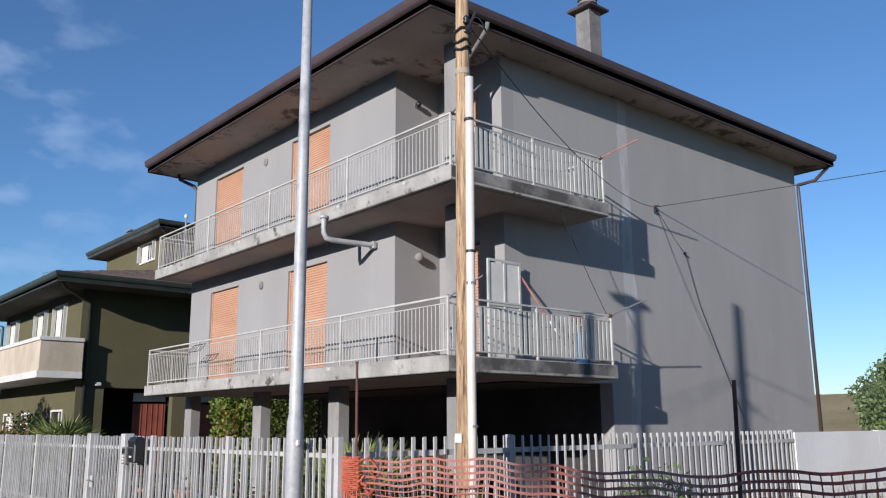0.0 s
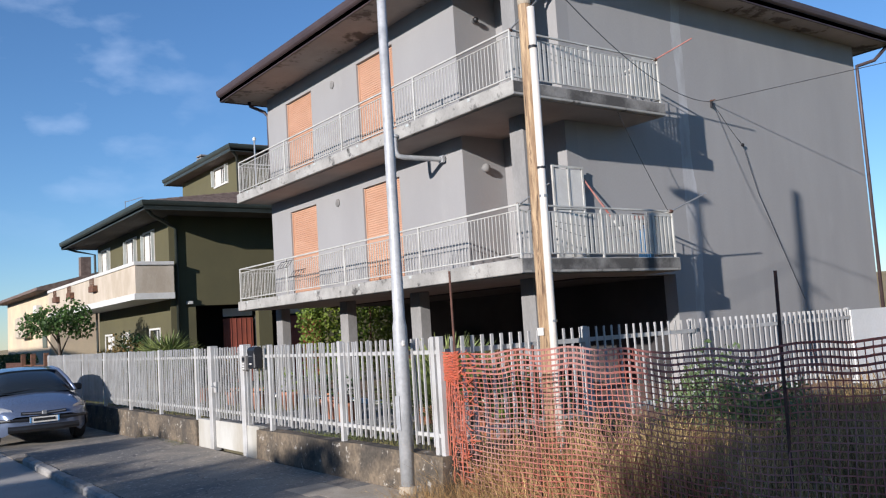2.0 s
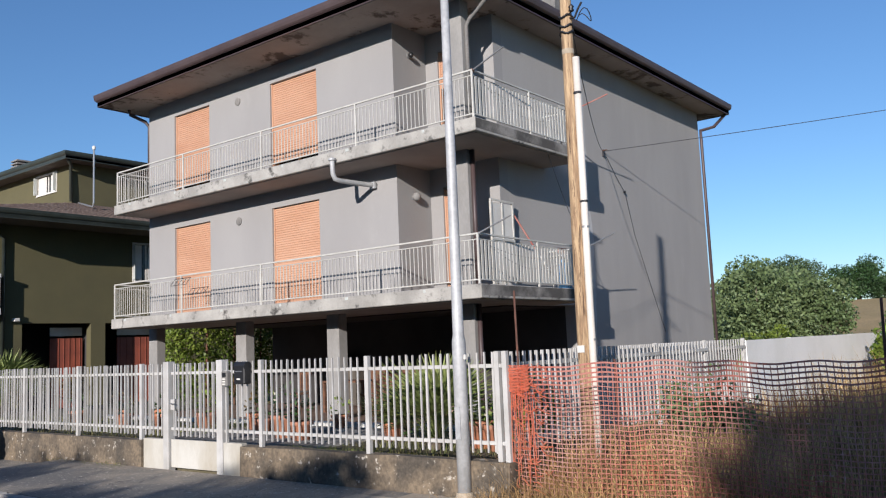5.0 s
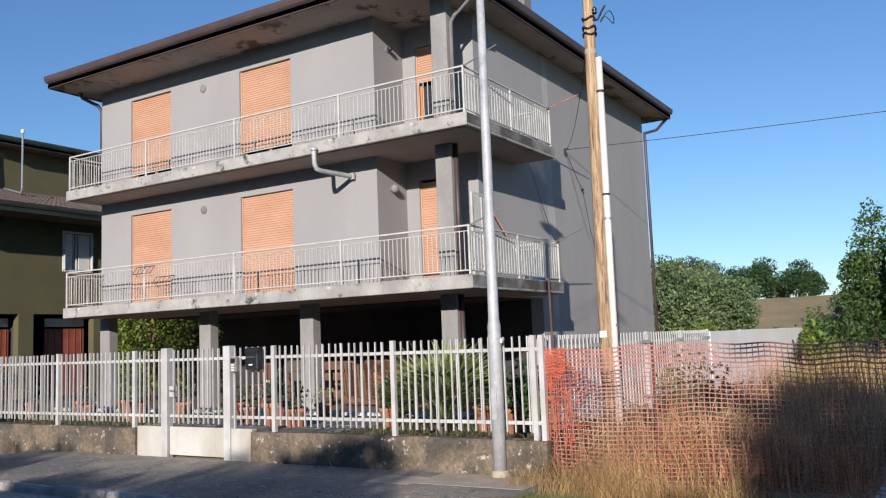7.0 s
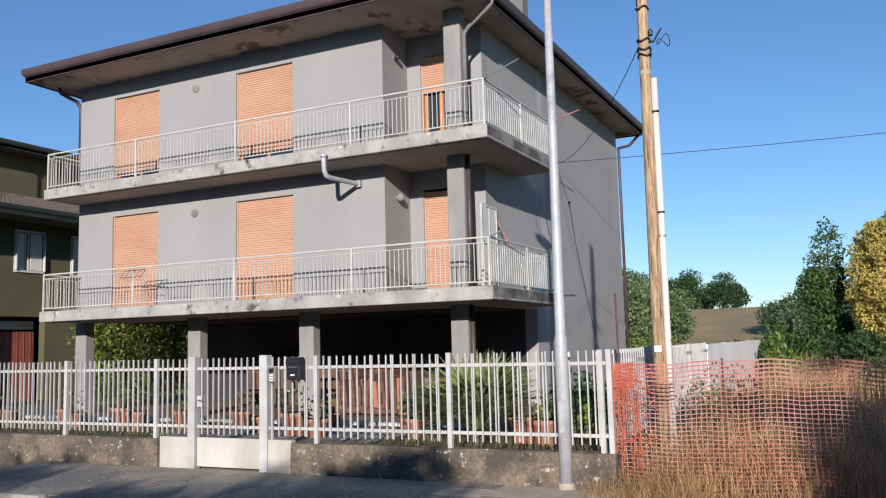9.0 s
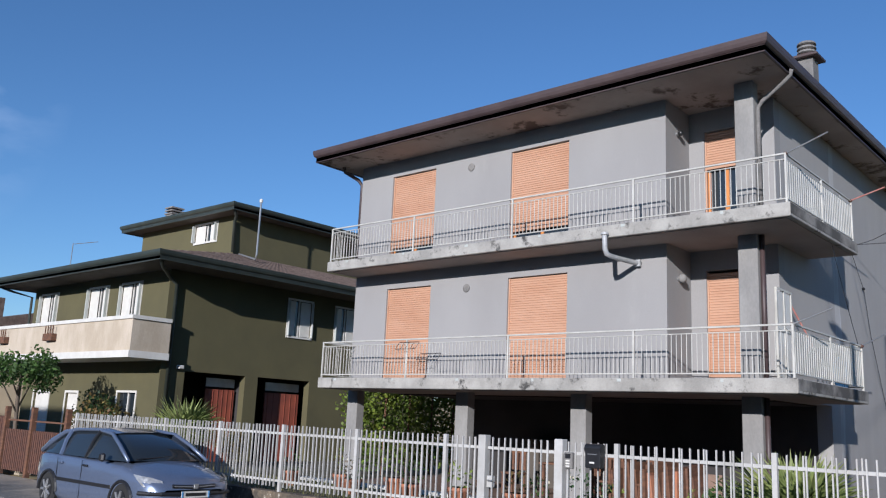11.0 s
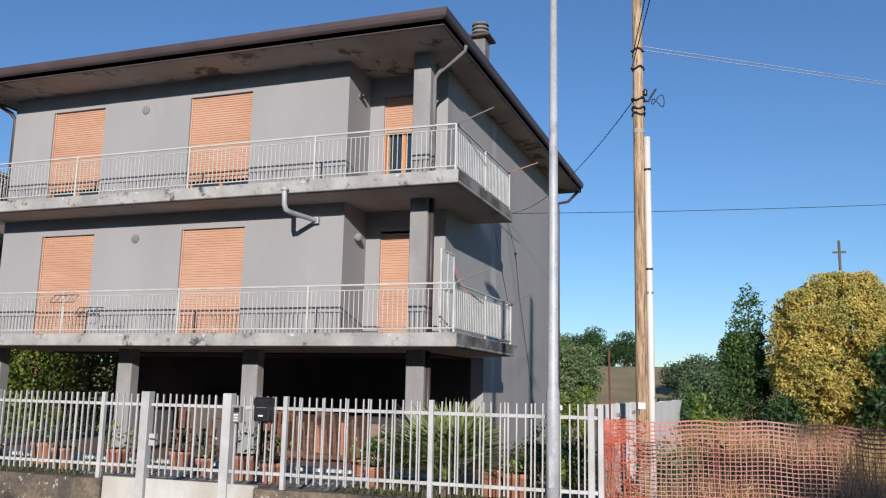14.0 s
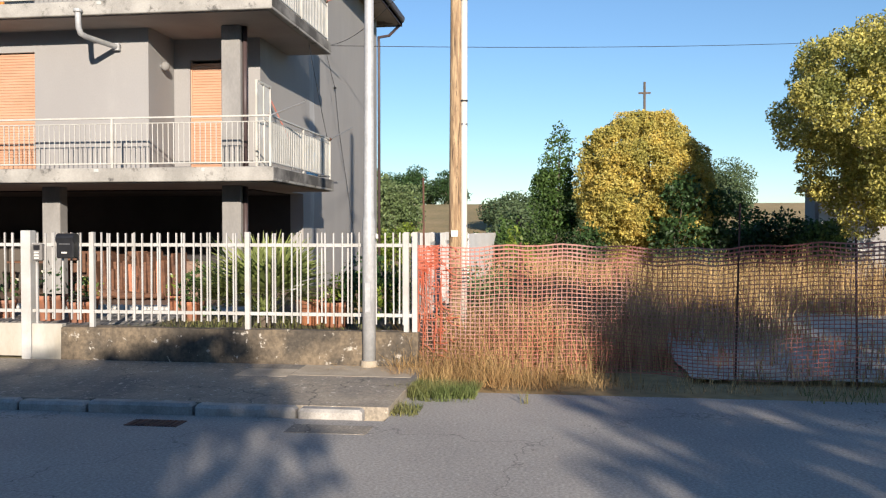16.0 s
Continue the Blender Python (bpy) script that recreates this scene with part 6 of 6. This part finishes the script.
for y in (14.55, 15.22):
    d = part("cabinet_door", boxes((12.47, y, 0.42, 12.496, y + 0.63, 1.2), bevel=0.006), OLDWOOD, ct)
    part("knob", tubed([(12.468, y + 0.5, 0.85), (12.44, y + 0.5, 0.85)], 0.015, 8), STEEL, d)
tb = thing("garden_table", (11.0, 14.6, 0.36), "brown wooden table under the house", "table")
part("tabletop", boxes((10.7, 14.2, 1.04, 11.4, 15.6, 1.08), bevel=0.006), OLDWOOD, tb)
for x in (10.75, 11.29):
    for y in (14.25, 15.49):
        part("leg", boxes((x, y, 0.36, x + 0.06, y + 0.06, 1.04)), OLDWOOD, tb)
for y in (13.6, 16.0, 12.6):
    c = thing("garden_chair", (10.6, y, 0.36), "dark brown wooden garden chair under the house", "chair", "garden chairs")
    part("seat", boxes((10.4, y, 0.78, 10.82, y + 0.42, 0.82), bevel=0.006), OLDWOOD, c)
    for k in range(4):
        part("back_slat", boxes((10.80, y + 0.02 + 0.105 * k, 0.86, 10.82, y + 0.085 + 0.105 * k, 1.24)), OLDWOOD, c)
    part("back_rail", boxes((10.795, y, 1.24, 10.83, y + 0.42, 1.29)), OLDWOOD, c)
    for x, yy in ((10.42, y + .02), (10.42, y + .36), (10.77, y + .02), (10.77, y + .36)):
        part("leg", boxes((x, yy, 0.36, x + 0.04, yy + 0.04, 0.78)), OLDWOOD, c)
for y, z, w in ((16.4, 0.36, 0.55), (17.0, 0.36, 0.4)):
    bx_ = thing("storage_box", (12.9, y, z), "dark brown storage box against the inner wall", "box", "storage boxes")
    part("box_body", boxes((12.7, y, z, 13.15, y + w, z + 1.1), bevel=0.02), DARKSOFFIT, bx_)
    part("box_lid", boxes((12.68, y - 0.01, z + 1.1, 13.16, y + w + 0.01, z + 1.16), bevel=0.01), DARKSOFFIT, bx_)
wp_ = thing("leaning_board", (10.62, 11.5, 0.36), "brown board leaning under the house", "board")
part("board", boxes((10.6, 11.35, 0.36, 10.64, 11.68, 1.1)), TILE, wp_)

# ---- far things beyond the plot ----
fh = thing("grey_house", (26, -4, 0), "small grey rendered house with pale shutters behind the trees", "house")
part("body", boxes((26.0, -14.0, -0.05, 29.0, -6.3, 5.2)), STUCCO, fh)
part("side_wing", boxes((26.0, -6.3, -0.05, 27.2, -4.5, 3.15)), STUCCO, fh)
part("roof", boxes((25.5, -14.5, 5.2, 29.5, -5.9, 5.45)), BROWN, fh)
part("canopy", boxes((25.3, -6.29, 3.15, 27.4, -4.25, 3.33)), BROWN, fh)
for y in (-5.25, -6.15, -7.6):
    w = part("window", boxes((25.93, y, 1.0, 25.996, y + 0.62, 2.9), bevel=0.01), WINWHITE, fh, "closed pale shutter")
    part("shutter_split", boxes((25.915, y + 0.30, 1.0, 25.928, y + 0.32, 2.9)), PALEBLUE, w)
fp = thing("far_utility_pole", (46, -0.6, 0), "dark wooden utility pole with a cross-arm far off", "utility pole")
part("shaft", tubed([(46, -0.6, -0.1), (46, -0.6, 10.5)], [0.09, 0.07], 8), BARK, fp)
part("cross_arm", boxes((45.95, -0.95, 9.8, 46.05, -0.25, 9.9)), BARK, fp)
lb_ = thing("leaning_plank", (29.5, 6.6, 0), "brown plank standing beyond the white wall", "plank")
part("plank", tubed([(29.2, 6.2, 0), (29.6, 6.0, 2.3)], 0.12, 6), OLDWOOD, lb_)
tv = thing("street_drain", (1.75, 7.9, 0), "dark iron drain grate in the gutter", "drain")
part("grate_frame", boxes((1.64, 7.69, -0.02, 1.87, 8.17, 0.006)), RUST, tv)
for k in range(8):
    part("grate_bar", boxes((1.66, 7.72 + 0.055 * k, 0.0, 1.85, 7.74 + 0.055 * k, 0.012)), RUST, tv)

pt = thing("asphalt_patch", (1.2, 6.6, 0), "dark repaired strip in the road surface", "road patch", kind="structure")
part("patch", boxes((1.58, 6.01, -0.02, 1.88, 6.71, 0.004)), WALKWAY, pt)
part("slab", sloped_slab(3.62, 7.36, 4.08, 7.95, 0.05, 0.1095, 0.116), SAND, pt, "pale concrete slab in the pavement")

# stone paving between the wall and the terrace
pv = thing("garden_paving", (6.5, 12, 0.34), "uneven grey stone paving slabs in the front garden", "paving", kind="structure")
rp = np.random.default_rng(88)
slabs = [fresh(boxes((-0.235, -w, 0, 0.235, w, 0.04), bevel=0.012), "paving_slab", SLAB) for w in (0.21, 0.27, 0.34)]
for i in range(7):
    y = 10.25
    while y < 14.2:
        k = int(rp.integers(3))
        w = (0.21, 0.27, 0.34)[k]
        y += w + 0.012
        piece("paving_slab", slabs[k], pv, (4.92 + 0.50 * i, y, 0.325 + rp.uniform(-0.004, 0.006)), rp.uniform(-0.02, 0.02), rp.uniform(-0.008, 0.008))
        y += w + 0.012
